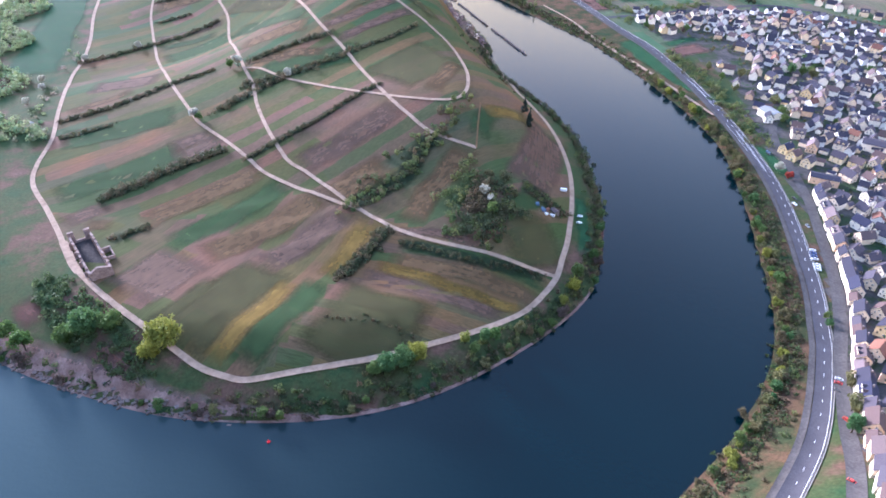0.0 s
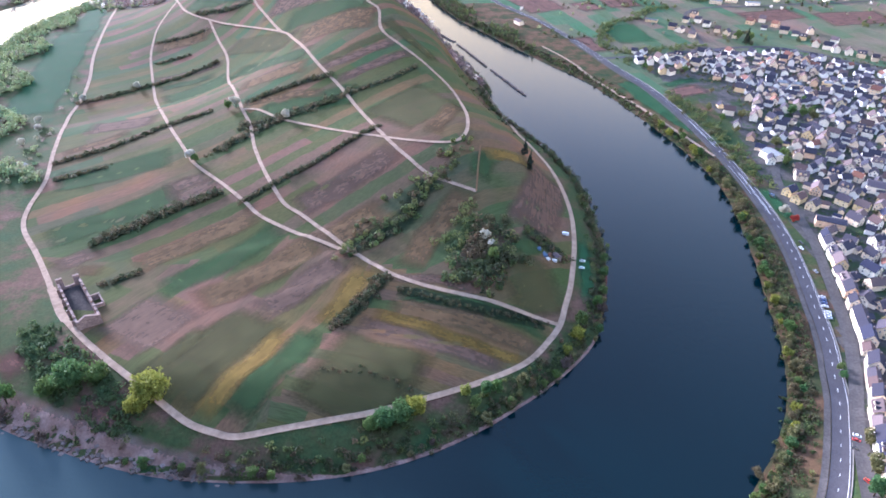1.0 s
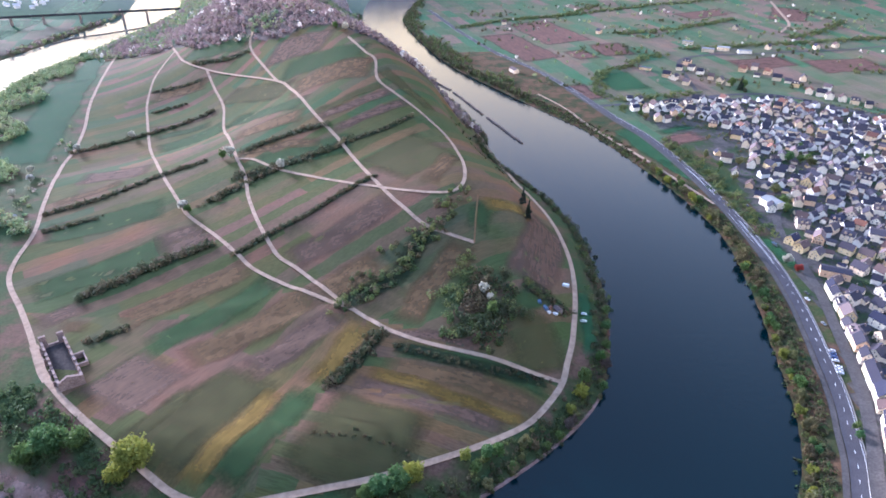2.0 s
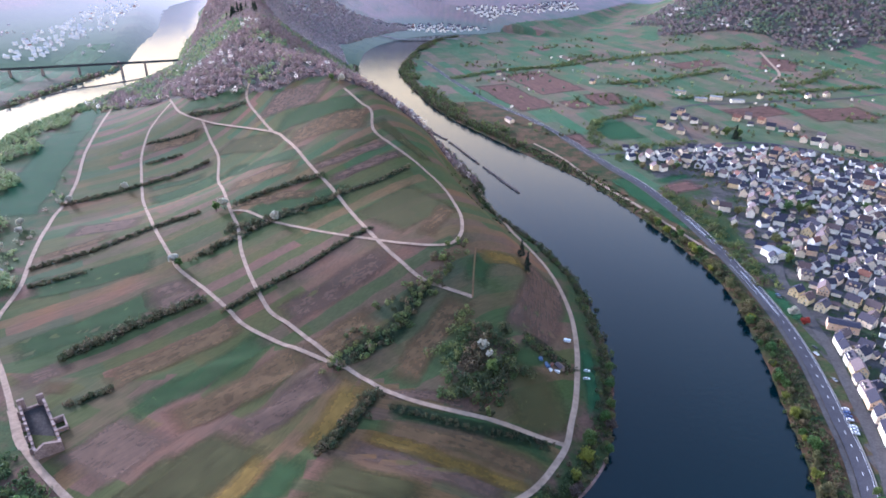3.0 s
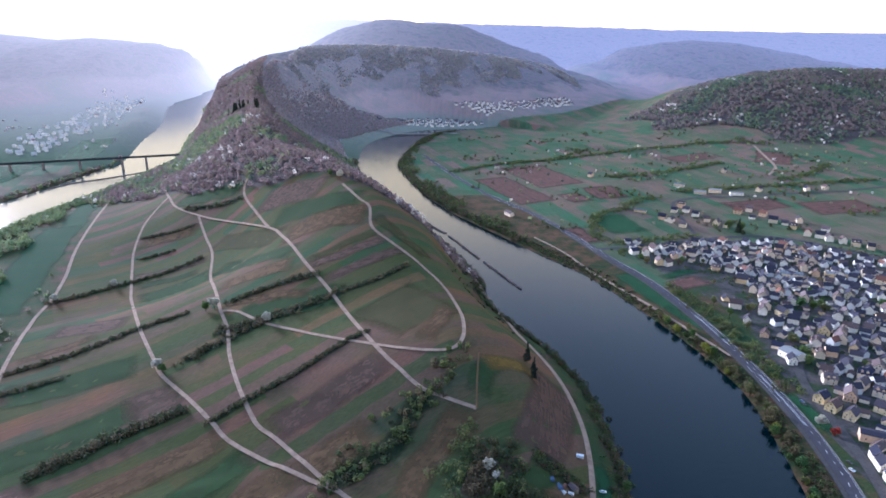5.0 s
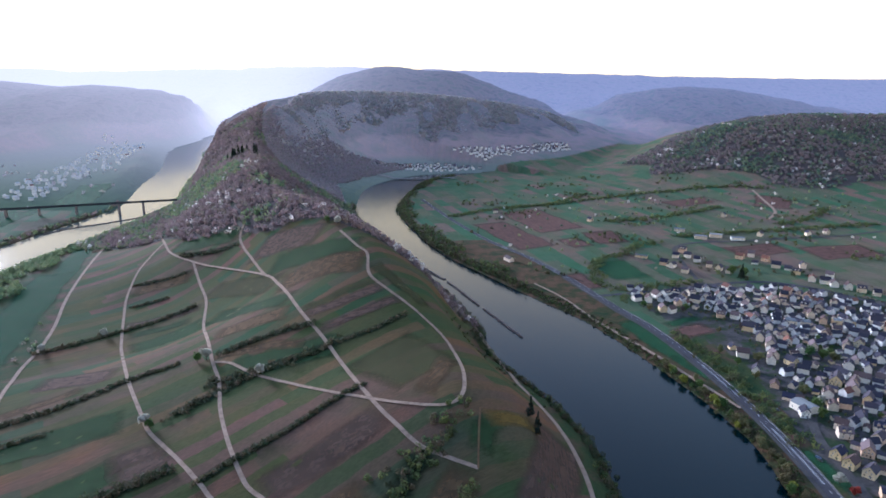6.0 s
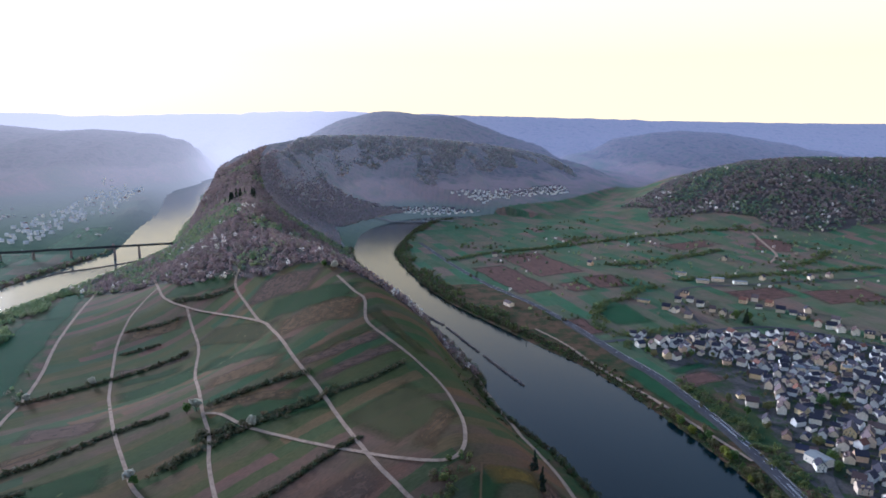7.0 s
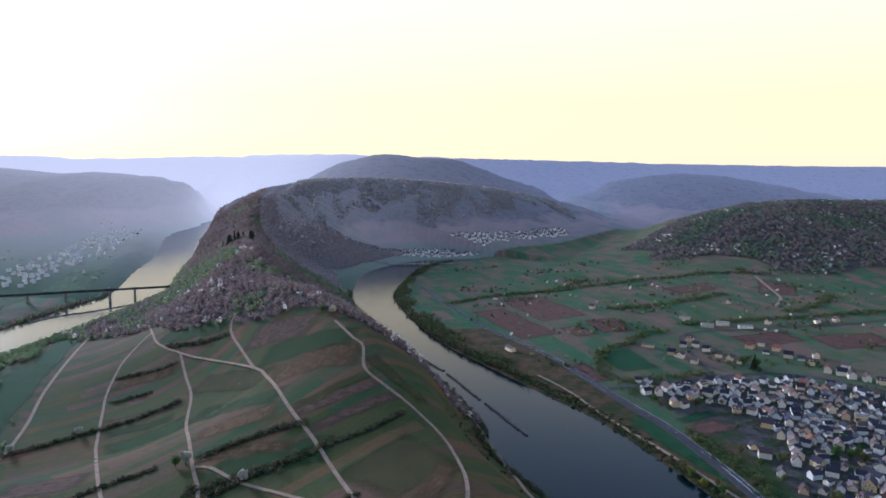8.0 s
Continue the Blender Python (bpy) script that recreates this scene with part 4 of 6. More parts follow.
hedgerow([(-270, 428), (-226, 464), (-184, 488)], 2.0, 2.6, 2.8, 2.6)
hedgerow([(-363, 558), (-322, 585), (-279, 622), (-236, 640)], 2.2, 1.6, 2.2, 1.8)
hedgerow([(-416, 716), (-352, 768), (-280, 812)], 2.2, 2.0, 2.3, 2.0)
hedgerow([(-200, 641), (-154, 652), (-113, 656)], 2.5, 2.0, 2.2, 2.0)
hedgerow([(-196, 590), (-145, 600), (-103, 613), (-87, 622)], 2.2, 2.5, 2.3, 2.0)
hedgerow([(-212, 552), (-179, 577), (-150, 596)], 2.4, 2.5, 2.2, 2.0)
hedgerow([(-163, 469), (-140, 487), (-109, 507), (-73, 537), (-57, 548)], 1.8, 1.2, 1.9, 1.7)
hedgerow([(-73, 401), (-44, 416), (-28, 430), (-18, 454), (-4, 466)], 3.0, 4.0, 2.6, 2.6)
hedgerow([(-69, 331), (-55, 350), (-38, 375)], 1.5, 2.2, 2.2, 2.0)
hedgerow([(-87, 620), (-55, 634), (-28, 656)], 2.6, 1.0, 1.8, 1.5)
hedgerow([(-347, 524), (-306, 547)], 2.2, 1.5, 1.8, 1.5)
hedgerow([(-393, 901), (-349, 903), (-322, 908)], 3.0, 1.5, 2.0, 1.8)
hedgerow([(-371, 839), (-330, 852)], 3.0, 1.2, 2.0, 1.6)
hedgerow([(-236, 374), (-217, 394)], 1.8, 1.5, 1.8, 1.5)
hedgerow([(-70, 291), (-44, 288.6), (-16, 279.7)], 4.0, 1.4, 1.0, 0.7)
hedgerow([(-31, 362), (25, 343), (68, 342)], 2.6, 1.0, 1.4, 1.1)
hedgerow([(-355, 960), (-300, 935), (-262, 925)], 4.0, 2.0, 2.4, 2.0)
hedgerow([(60, 424), (78, 420), (92, 410)], 1.4, 4.0, 2.2, 1.8)
r = np.random.default_rng(5)


def scatter(n, x0, x1, y0, y1, inside, r):
    x, y = r.uniform(x0, x1, n), r.uniform(y0, y1, n)
    m = inside(x, y)
    return x[m], y[m]


def oval(cx_, cy_, a, b, turn):
    c, s_ = math.cos(radians(turn)), math.sin(radians(turn))
    return lambda x, y: (((x - cx_) * c + (y - cy_) * s_) / a) ** 2 + ((-(x - cx_) * s_ + (y - cy_) * c) / b) ** 2 < 1


def copse(name, label, x, y, rad, tall, tones, r, count=60, size=0.42, mat=None):
    n = len(x)
    rr, hh = rad * r.uniform(0.6, 1.35, n), tall * r.uniform(0.6, 1.3, n)
    c = np.stack([x, y, ground_height(x, y) + hh * 0.75], -1)
    return thicket(name, c, rr, hh, count, size, mat or SCRUB, label, "trees", r.uniform(*tones, n), r)


# the copse on the slope of the peninsula, and scrub by the tracks
x, y = scatter(900, -20, 75, 350, 450, lambda x, y: (r.random(len(x)) < 0.8) & (((x - 26 - 4 * np.sin(y * 0.2)) / (27 + 5 * np.sin(y * 0.33))) ** 2 + ((y - 396 + 5 * np.sin(x * 0.25)) / 42) ** 2 < 1), r)
n = len(x)
edge = (x - 24) / 30 - (y - 396) / 120
rr, hh = 3.0 * r.uniform(0.55, 1.35, n), 3.8 * r.uniform(0.5, 1.35, n)
tone = np.where(edge < -0.25, r.uniform(0.5, 1.0, n), np.where((edge < 0.3) & (y > 385), r.uniform(0.28, 0.5, n), np.where(r.random(n) < 0.25, r.uniform(0.5, 0.8, n), r.uniform(0, 0.2, n))))
m = r.random(n) < np.where(edge < 0.3, 0.75, 1.0)
thicket("copse", np.stack([x, y, ground_height(x, y) + hh * 0.75], -1)[m], rr[m], hh[m], 40, 0.5, SCRUB, "dense mixed copse of dark scrub and budding trees on the slope", "trees", tone[m], r)
x, y = scatter(200, -30, 40, 440, 530, oval(4, 488, 34, 12, 55), r)
copse("copse", "dark green thicket beside the hillside track", x, y, 2.6, 2.6, (0.3, 1), r)
x, y = scatter(160, -90, 20, 390, 520, oval(-32, 440, 60, 18, 48), r)
copse("copse", "olive scrub with young trees along the terrace", x, y, 2.4, 2.4, (0.3, 1), r)
for x, y, k, s in ((30, 405, "blossom", 1.3), (34, 398, "blossom", 1.1), (35, 384, "tree", 1.0), (70, 532, "fir", 1.0), (74, 520, "fir", 0.9), (72, 508, "fir", 0.8), (-209, 634, "blossom", 1.9), (-150, 592, "blossom", 1.5), (-228, 545, "blossom", 1.7), (-222, 540, "tree", 0.9),
                   (-217, 633, "tree", 1.0), (-412, 722, "blossom", 1.4), (-365, 760, "blossom", 1.6), (-430, 660, "blossom", 1.5), (-420, 640, "blossom", 1.4), (-415, 600, "blossom", 1.5), (-470, 640, "blossom", 1.4), (-118, 850, "blossom", 1.6), (-132, 862, "tree", 0.9)):
    tree(k, x, y, s)

# the shore of the peninsula
x, y = scatter(900, -275, -140, 240, 335, lambda x, y: (shore(x, y)[0] > 8) & (near(np.array(RING, float), x, y)[0] > 5) & shore(x, y)[1] & (oval(-215, 288, 66, 17, -38)(x, y)), r)
copse("copse", "dark green thicket below the shore road", x, y, 2.6, 1.8, (0.92, 1.0), r, 34, 0.46)
x, y = scatter(200, -90, 90, 240, 330, lambda x, y: (shore(x, y)[0] > 6) & (near(np.array(RING, float), x, y)[0] > 5) & (shore(x, y)[0] < 22) & shore(x, y)[1], r)
copse("copse", "green scrub and saplings below the shore road", x, y, 2.4, 2.0, (0, 1), r, 50, 0.4)
for x, y, k, s in ((-161, 268, "willow", 1.2), (-168, 262, "willow", 0.8), (-212, 281, "bigtree", 1.15), (-199, 283, "bigtree", 0.85), (-225, 276, "bigtree", 0.75), (-248, 272, "tree", 1.5), (-262, 281, "tree", 1.3), (-30, 258, "bigtree", 0.8), (-22, 262, "bigtree", 0.85), (-14, 266, "willow", 0.7),
                   (-38, 255, "bigtree", 0.55), (14, 280, "yellowtree", 0.9), (26, 283, "tree", 1.1), (32, 285, "tree", 1.0), (20, 274, "tree", 0.9), (48, 294, "olivetree", 0.9), (88, 335, "yellowtree", 1.2), (92, 346, "tree", 1.25), (80, 322, "yellowtree", 0.9), (108, 372, "tree", 0.9)):
    tree(k, x, y, s)
inner_line = RIVER[:, :2] + nor * (RIVER[:, 2:3] * -1)
outer_line = RIVER[:, :2] + nor * (RIVER[:, 2:3])


def bank_points(line, inland, lo, hi, every, spread, r, sign):
    """Places along a bank: lo and hi pick the stretch by the number of the line's row."""
    p = line[lo:hi] + nor[lo:hi] * (sign * inland)
    s = np.r_[0, np.cumsum(np.linalg.norm(np.diff(p, axis=0), axis=1))]
    at = np.arange(0, s[-1], every) + r.uniform(-0.5, 0.5, len(np.arange(0, s[-1], every))) * every
    x, y = np.interp(at, s, p[:, 0]), np.interp(at, s, p[:, 1])
    d = r.normal(0, spread, (2, len(x)))
    return x + d[0], y + d[1]


def rows_between(line, ya, yb, cond):
    k = [i for i in range(len(line)) if ya <= line[i, 1] <= yb and cond(line[i])]
    return min(k), max(k) + 1


TIP = rows_between(inner_line, 0, 460, lambda p: p[0] < 140)
x, y = bank_points(inner_line, 7, *TIP, 0.8, 3.4, r, -1)
m = r.random(len(x)) < np.where((x < -120) & (x > -300), 0.18, 0.85)
copse("bank_scrub", "brown and green scrub along the stony shore", x[m], y[m], 2.2, 1.6, (0, 0.9), r, 40, 0.36)
x, y = bank_points(inner_line, 3, *TIP, 3.5, 1.5, r, -1)
for px, py in zip(x, y):
    u = r.random()
    if u < 0.34 and not (-260 < px < -140 and u < 0.2):
        tree("olivetree" if u < 0.16 else "tree" if u < 0.27 else "baretree", px, py, float(r.uniform(0.45, 0.95)))
R_IN = rows_between(inner_line, 440, 1560, lambda p: p[0] > -230)
x, y = bank_points(inner_line, 5, *R_IN, 2.2, 2.8, r, -1)
copse("bank_scrub", "dark trees and scrub along the steep river bank", x, y, 3.0, 3.4, (0, 0.75), r, 60, 0.45)
x, y = bank_points(inner_line, 26, *R_IN, 2.6, 9, r, -1)
keep = (np.abs(x - np.interp(y, [440, 644, 715, 808, 895, 970, 1085], [103, 77, 66, 46, 24, 0, -50])) > 7) & (y > 600) & (r.random(len(x)) < 0.6)
copse("slope_scrub", "scrub on the steep slope above the river track", x[keep], y[keep], 2.0, 1.8, (0, 0.7), r, 20, 0.55)

# the outer bank beside the main road
OUT = rows_between(outer_line, 120, 2040, lambda p: p[0] > -120 and p[0] < 60)
x, y = bank_points(outer_line, 5, *OUT, 1.0, 2.4, r, 1)
m = (y > 560) & (y < 1300)
copse("bank_scrub", "rust-brown and olive scrub on the road bank", x[m], y[m], 1.7, 0.9, (0.15, 0.95), r, 24, 0.4)
x, y = bank_points(outer_line, 10, *OUT, 0.45, 4.2, r, 1)
m = (y <= 600) & (near(np.array(MAIN, float), x, y)[0] > 10.5)
copse("bank_scrub", "rust-brown and olive scrub on the road bank", x[m], y[m], 2.0, 1.3, (0.15, 0.8), r, 26, 0.4)
x, y = bank_points(outer_line, 5, *OUT, 5.5, 2.2, r, 1)
for px, py in zip(x, y):
    if py < 720:
        u = r.random()
        tree("tree" if u < 0.28 else "yellowtree" if u < 0.42 else "olivetree", px, py, float(r.uniform(0.55, 1.05)))
m = y > 700
x, y = bank_points(outer_line, 6, *OUT, 1.5, 3.0, r, 1)
m = y > 740
copse("bank_trees", "row of budding trees lining the far river bank", x[m], y[m], np.where(y[m] < 960, 1.7, 2.8), np.where(y[m] < 960, 1.0, 4.2), (0.1, 0.9), r, 30, 0.7)
m = (y > 1000) & (r.random(len(y)) < smooth(-1.2, 1.0, np.sin(y * 0.05) + np.sin(y * 0.021 + 1)))
copse("bank_trees", "dark belt of trees beside the river", x[m] + 12 + 7 * r.normal(size=m.sum()), y[m] + 6, 3.6, 4.6, (0.1, 1.0), r, 30, 0.8)

x, y = scatter(2600, 60, 290, 120, 470, lambda x, y: ~shore(x, y)[1] & (shore(x, y)[0] > 2) & (near(np.array(MAIN, float), x, y)[0] > 10.5) & (near(np.array(MAIN, float), x, y)[2] < 0) & (r.random(len(x)) < smooth(-1.1, 0.9, np.sin(x * 0.16 + y * 0.07) + np.sin(y * 0.12))), r)
copse("bank_scrub", "olive and rust-brown bushes on the wide bank below the road", x, y, 2.2, 1.5, (0.3, 1.0), r, 34, 0.42)

# the left arm's trees
L_IN = rows_between(inner_line, 300, 2600, lambda p: p[0] < -330)
x, y = bank_points(inner_line, 12, *L_IN, 1.6, 6.5, r, -1)
copse("bank_trees", "belt of fresh green and olive trees along the river arm", x, y, 4.2, 4.8, (0.5, 0.76), r, 26, 0.95, WOODS)
x, y = scatter(13000, -690, -330, 520, 1400, lambda x, y: shore(x, y)[1] & (shore(x, y)[0] > 3) & (shore(x, y)[0] < np.interp(y, [520, 700, 816, 979, 1122, 1340], [105, 95, 84, 70, 46, 26]) * (0.9 + 0.2 * np.sin(y * 0.05))) & (x < -300) & (r.random(len(x)) < 0.75), r)
copse("copse", "fresh green and olive trees crowding the low river bank", x, y, 3.6, 4.2, (0.42, 0.8), r, 30, 0.7, WOODS)
x, y = scatter(1400, -600, -330, 430, 1150, lambda x, y: (near(np.array(RING, float), x, y)[0] > 7) & (near(np.array(RING, float), x, y)[0] < 26) & (near(np.array(RING, float), x, y)[2] > 0) & (r.random(len(x)) < smooth(-0.1, 1.3, np.sin(y * 0.035) + np.sin(y * 0.011 + 1))), r)
copse("copse", "sparse shrubs and small trees beside the meadow track", x, y, 2.4, 2.2, (0.3, 0.85), r, 26, 0.55, WOODS)
L_OUT = rows_between(outer_line, 1150, 1560, lambda p: p[0] < -600)
x, y = bank_points(outer_line, 8, *L_OUT, 5.0, 3.0, r, 1)
copse("bank_trees", "low trees on the far bank of the river arm", x, y, 3.4, 3.2, (0.1, 0.7), r, 18, 1.1, WOODS)

x, y = scatter(260, -1500, -800, 1450, 2300, lambda x, y: (shore(x, y)[0] > 30) & (r.random(len(x)) < smooth(-0.2, 1.2, np.sin(x * 0.02 + 2 * np.sin(y * 0.011)) + np.sin(y * 0.03 + np.sin(x * 0.013)))), r)
copse("copse", "haze-paled clumps of trees in the valley beyond the river arm", x, y, 5.0, 4.0, (0, 1), r, 16, 1.4, FARWOODS)

# woods on the hills
x, y = scatter(27000, -760, 150, 800, 2350, lambda x, y: wooded(x, y) & (y + 50 * np.sin(x * 0.02) < np.interp(x, [-540, -490, -440, -390, -310, -210], [2300, 1990, 1775, 1645, 1590, 1550])), r)
n = len(x)
stand = np.sin(x * 0.022 + 1.7 * np.sin(y * 0.013)) + np.sin(y * 0.026 + 2 * np.sin(x * 0.017)) + 0.5 * np.sin(x * 0.061 + y * 0.043)
leafy = smooth(-0.2, 1.4, stand + np.interp(y, [850, 1200, 1420, 1560, 1800], [-1.5, -0.6, 0.8, 0.1, -0.9]) + np.where((x < -400) & (y < 1500), 0.9, 0.0))
tone = np.where(r.random(n) < leafy, r.choice([0.38, 0.5, 0.62, 0.75, 0.88], n, p=[0.16, 0.24, 0.18, 0.22, 0.20]), r.choice([0.0, 0.12, 0.25, 0.38], n, p=[0.3, 0.3, 0.25, 0.15])) + r.normal(0, 0.025, n)
bloom = smooth(0.35, 1.3, np.sin(x * 0.031 + 1.7 * np.sin(y * 0.017)) + np.sin(y * 0.042 + 2 * np.sin(x * 0.023)))
tone = np.where(r.random(n) < (0.01 + 0.11 * bloom) * (y < 1330), 1.0, np.clip(tone, 0, 0.9))
hh = r.uniform(2.8, 5.8, n)
thicket("woodland", np.stack([x, y, ground_height(x, y) + hh * 0.9], -1), r.uniform(2.6, 5.2, n), hh, 24, 0.95, WOODS, "bare spring woodland with scattered blossoming trees on the ridge", "woodland", tone, r, mess=0.3)
for k in range(16):
    tree("fir", -410 + float(r.normal(0, 16)), 1490 + float(r.normal(0, 22)), float(r.uniform(1.0, 1.5)))
x, y = scatter(16000, -470, 560, 2080, 2950, lambda x, y: shore(x, y)[1] & (ground_height(x, y) + 26 * np.sin(x * 0.017 + 2 * np.sin(y * 0.009)) + 18 * np.sin(x * 0.043 + y * 0.02) > 118) & (r.random(len(x)) < 0.9), r)
hh = r.uniform(4, 7, len(x))
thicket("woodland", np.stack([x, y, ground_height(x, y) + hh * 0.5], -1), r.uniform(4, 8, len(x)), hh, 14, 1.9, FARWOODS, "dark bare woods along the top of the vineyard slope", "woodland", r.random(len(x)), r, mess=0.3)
x, y = scatter(16000, -500, -80, 1530, 2150, lambda x, y: shore(x, y)[1] & (shore(x, y)[0] > 10) & (y + 50 * np.sin(x * 0.02) > np.interp(x, [-540, -490, -440, -390, -310, -210], [2300, 1990, 1775, 1645, 1590, 1550])) & (ground_height(x, y) > 12) & (r.random(len(x)) < np.interp(y, [1750, 2150], [1.0, 0.35])), r)
hh = r.uniform(3, 5, len(x))
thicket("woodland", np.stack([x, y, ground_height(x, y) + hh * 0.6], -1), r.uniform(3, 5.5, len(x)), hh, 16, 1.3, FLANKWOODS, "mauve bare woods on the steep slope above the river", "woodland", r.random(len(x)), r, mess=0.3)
x, y = scatter(42000, 480, 1900, 1350, 2500, lambda x, y: wooded(x, y) & (r.random(len(x)) < 0.34), r)
n = len(x)
tone = r.choice([0.05, 0.12, 0.25, 0.38, 0.5, 0.62, 0.75, 0.88, 1.0], n, p=[0.21, 0.21, 0.19, 0.16, 0.09, 0.06, 0.04, 0.04, 0.0]) + r.normal(0, 0.02, n)
bloom = smooth(0.75, 1.5, np.sin(x * 0.021 + 1.7 * np.sin(y * 0.013)) + np.sin(y * 0.027 + 2 * np.sin(x * 0.015)))
stand = np.sin(x * 0.017 + 1.5 * np.sin(y * 0.011)) + np.sin(y * 0.023 + 2 * np.sin(x * 0.012))
tone = np.where(r.random(n) < smooth(0.1, 1.5, stand), r.choice([0.5, 0.62, 0.75, 0.88], n), tone)
tone = np.where(r.random(n) < 0.006 + 0.12 * bloom, 1.0, tone)
hh = r.uniform(3, 5.5, n)
thicket("woodland", np.stack([x, y, ground_height(x, y) + hh * 0.9], -1), r.uniform(3.2, 5.5, n), hh, 13, 1.6, HILLWOODS, "brown spring woodland with white blossom on the rounded hill", "woodland", np.clip(tone, 0, 1), r, mess=0.2)
# hedges and orchards of the valley floor
for k, pts in enumerate(([(32, 1401), (128, 1474), (255, 1503), (359, 1608)], [(140, 1480), (260, 1500), (420, 1560), (600, 1600), (760, 1560)], [(330, 1300), (450, 1340), (600, 1420)], [(225, 940), (250, 1050), (320, 1090)], [(420, 1190), (560, 1215), (700, 1230), (820, 1250)],
                         [(300, 1090), (340, 1130), (380, 1150)], [(240, 925), (300, 935), (370, 955)], [(640, 1260), (720, 1300), (800, 1380)], [(291, 545), (294, 600), (290, 655), (281, 715), (268, 775)], [(296, 900), (262, 895), (238, 880)])):
    hedge(pts, 3.0, 5.0, 3.2, 3.0, "row of hedge trees between the valley fields", (0.45, 1.0), 40 + k)
x, y = scatter(420, 120, 900, 960, 1640, lambda x, y: (shore(x, y)[0] > 60) & ~wooded(x, y) & (r.random(len(x)) < smooth(900, 1500, y)), r)
hh = r.uniform(1.8, 3.4, len(x))
thicket("orchard", np.stack([x, y, ground_height(x, y) + hh], -1), hh * 1.0, hh, 26, 0.8, WOODS, "scattered orchard trees, many in white blossom, on the valley floor", "orchard", r.choice([0.4, 0.55, 0.7, 0.75, 0.8, 0.88, 0.62, 1.0], len(x)), r)
x, y = scatter(2600, 60, 950, 960, 1900, lambda x, y: (shore(x, y)[0] > 50) & ~wooded(x, y) & (r.random(len(x)) < smooth(0.35, 1.5, np.sin(x * 0.02 + 2 * np.sin(y * 0.012)) + np.sin(y * 0.045 + 1.5 * np.sin(x * 0.016)))), r)
copse("copse", "dark green clumps of trees between the valley fields", x, y, 3.2, 3.2, (0, 0.9), r, 24, 0.8)


# ---- houses ----
def gable_body(w, l, eave, ridge):
    a, b = w / 2, l / 2
    return Solid().put([(-a, -b, -1.5), (a, -b, -1.5), (a, b, -1.5), (-a, b, -1.5), (-a, -b, eave), (a, -b, eave), (a, b, eave), (-a, b, eave), (0, -b, ridge), (0, b, ridge)],
                       [(3, 2, 1, 0), (0, 1, 5, 8, 4), (2, 3, 7, 9, 6), (1, 2, 6, 5), (3, 0, 4, 7), (4, 8, 9, 7), (5, 6, 9, 8)])


def gable_roof(w, l, eave, ridge, over=0.5, thick=0.22):
    a, b = w / 2 + over, l / 2 + over
    drop = (ridge - eave) / (w / 2) * over
    e0, e1 = eave - drop + 0.05, eave - drop + 0.05 + thick
    r0, r1 = ridge + 0.05, ridge + 0.05 + thick
    return Solid().put([(-a, -b, e0), (0, -b, r0), (a, -b, e0), (-a, b, e0), (0, b, r0), (a, b, e0), (-a, -b, e1), (0, -b, r1), (a, -b, e1), (-a, b, e1), (0, b, r1), (a, b, e1)],
                       [(6, 7, 10, 9), (7, 8, 11, 10), (0, 3, 4, 1), (1, 4, 5, 2), (0, 1, 7, 6), (1, 2, 8, 7), (4, 3, 9, 10), (5, 4, 10, 11), (3, 0, 6, 9), (2, 5, 11, 8)])


def window_unit(w, h):
    f = Solid().box(-w / 2, w / 2, -0.05, 0.06, 0, h)
    g = Solid().box(-w / 2 + 0.1, w / 2 - 0.1, -0.085, -0.05, 0.1, h / 2 - 0.04).box(-w / 2 + 0.1, w / 2 - 0.1, -0.085, -0.05, h / 2 + 0.04, h - 0.1)
    n = len(f.f)
    f.put(g.v, g.f)
    return mesh_of("window", f.v, f.f, [FRAMES, GLASS], [0] * n + [1] * len(g.f))


WIN = window_unit(0.95, 1.25)
SMALLWIN = window_unit(0.9, 1.1)
DOOR = Solid().box(-0.55, 0.55, -0.08, 0.06, 0, 2.1).mesh("door", WOODDOOR)
CHIMNEY = Solid().box(-0.35, 0.35, -0.35, 0.35, -1.2, 1.0).box(-0.45, 0.45, -0.45, 0.45, 1.0, 1.12).mesh("chimney", STONE)
DORMER = gable_body(2.0, 2.4, 1.2, 1.9).mesh("dormer", WALLS)
DORMER_ROOF = gable_roof(2.0, 2.4, 1.2, 1.9, 0.2, 0.12).mesh("dormer_roof", ROOFS)


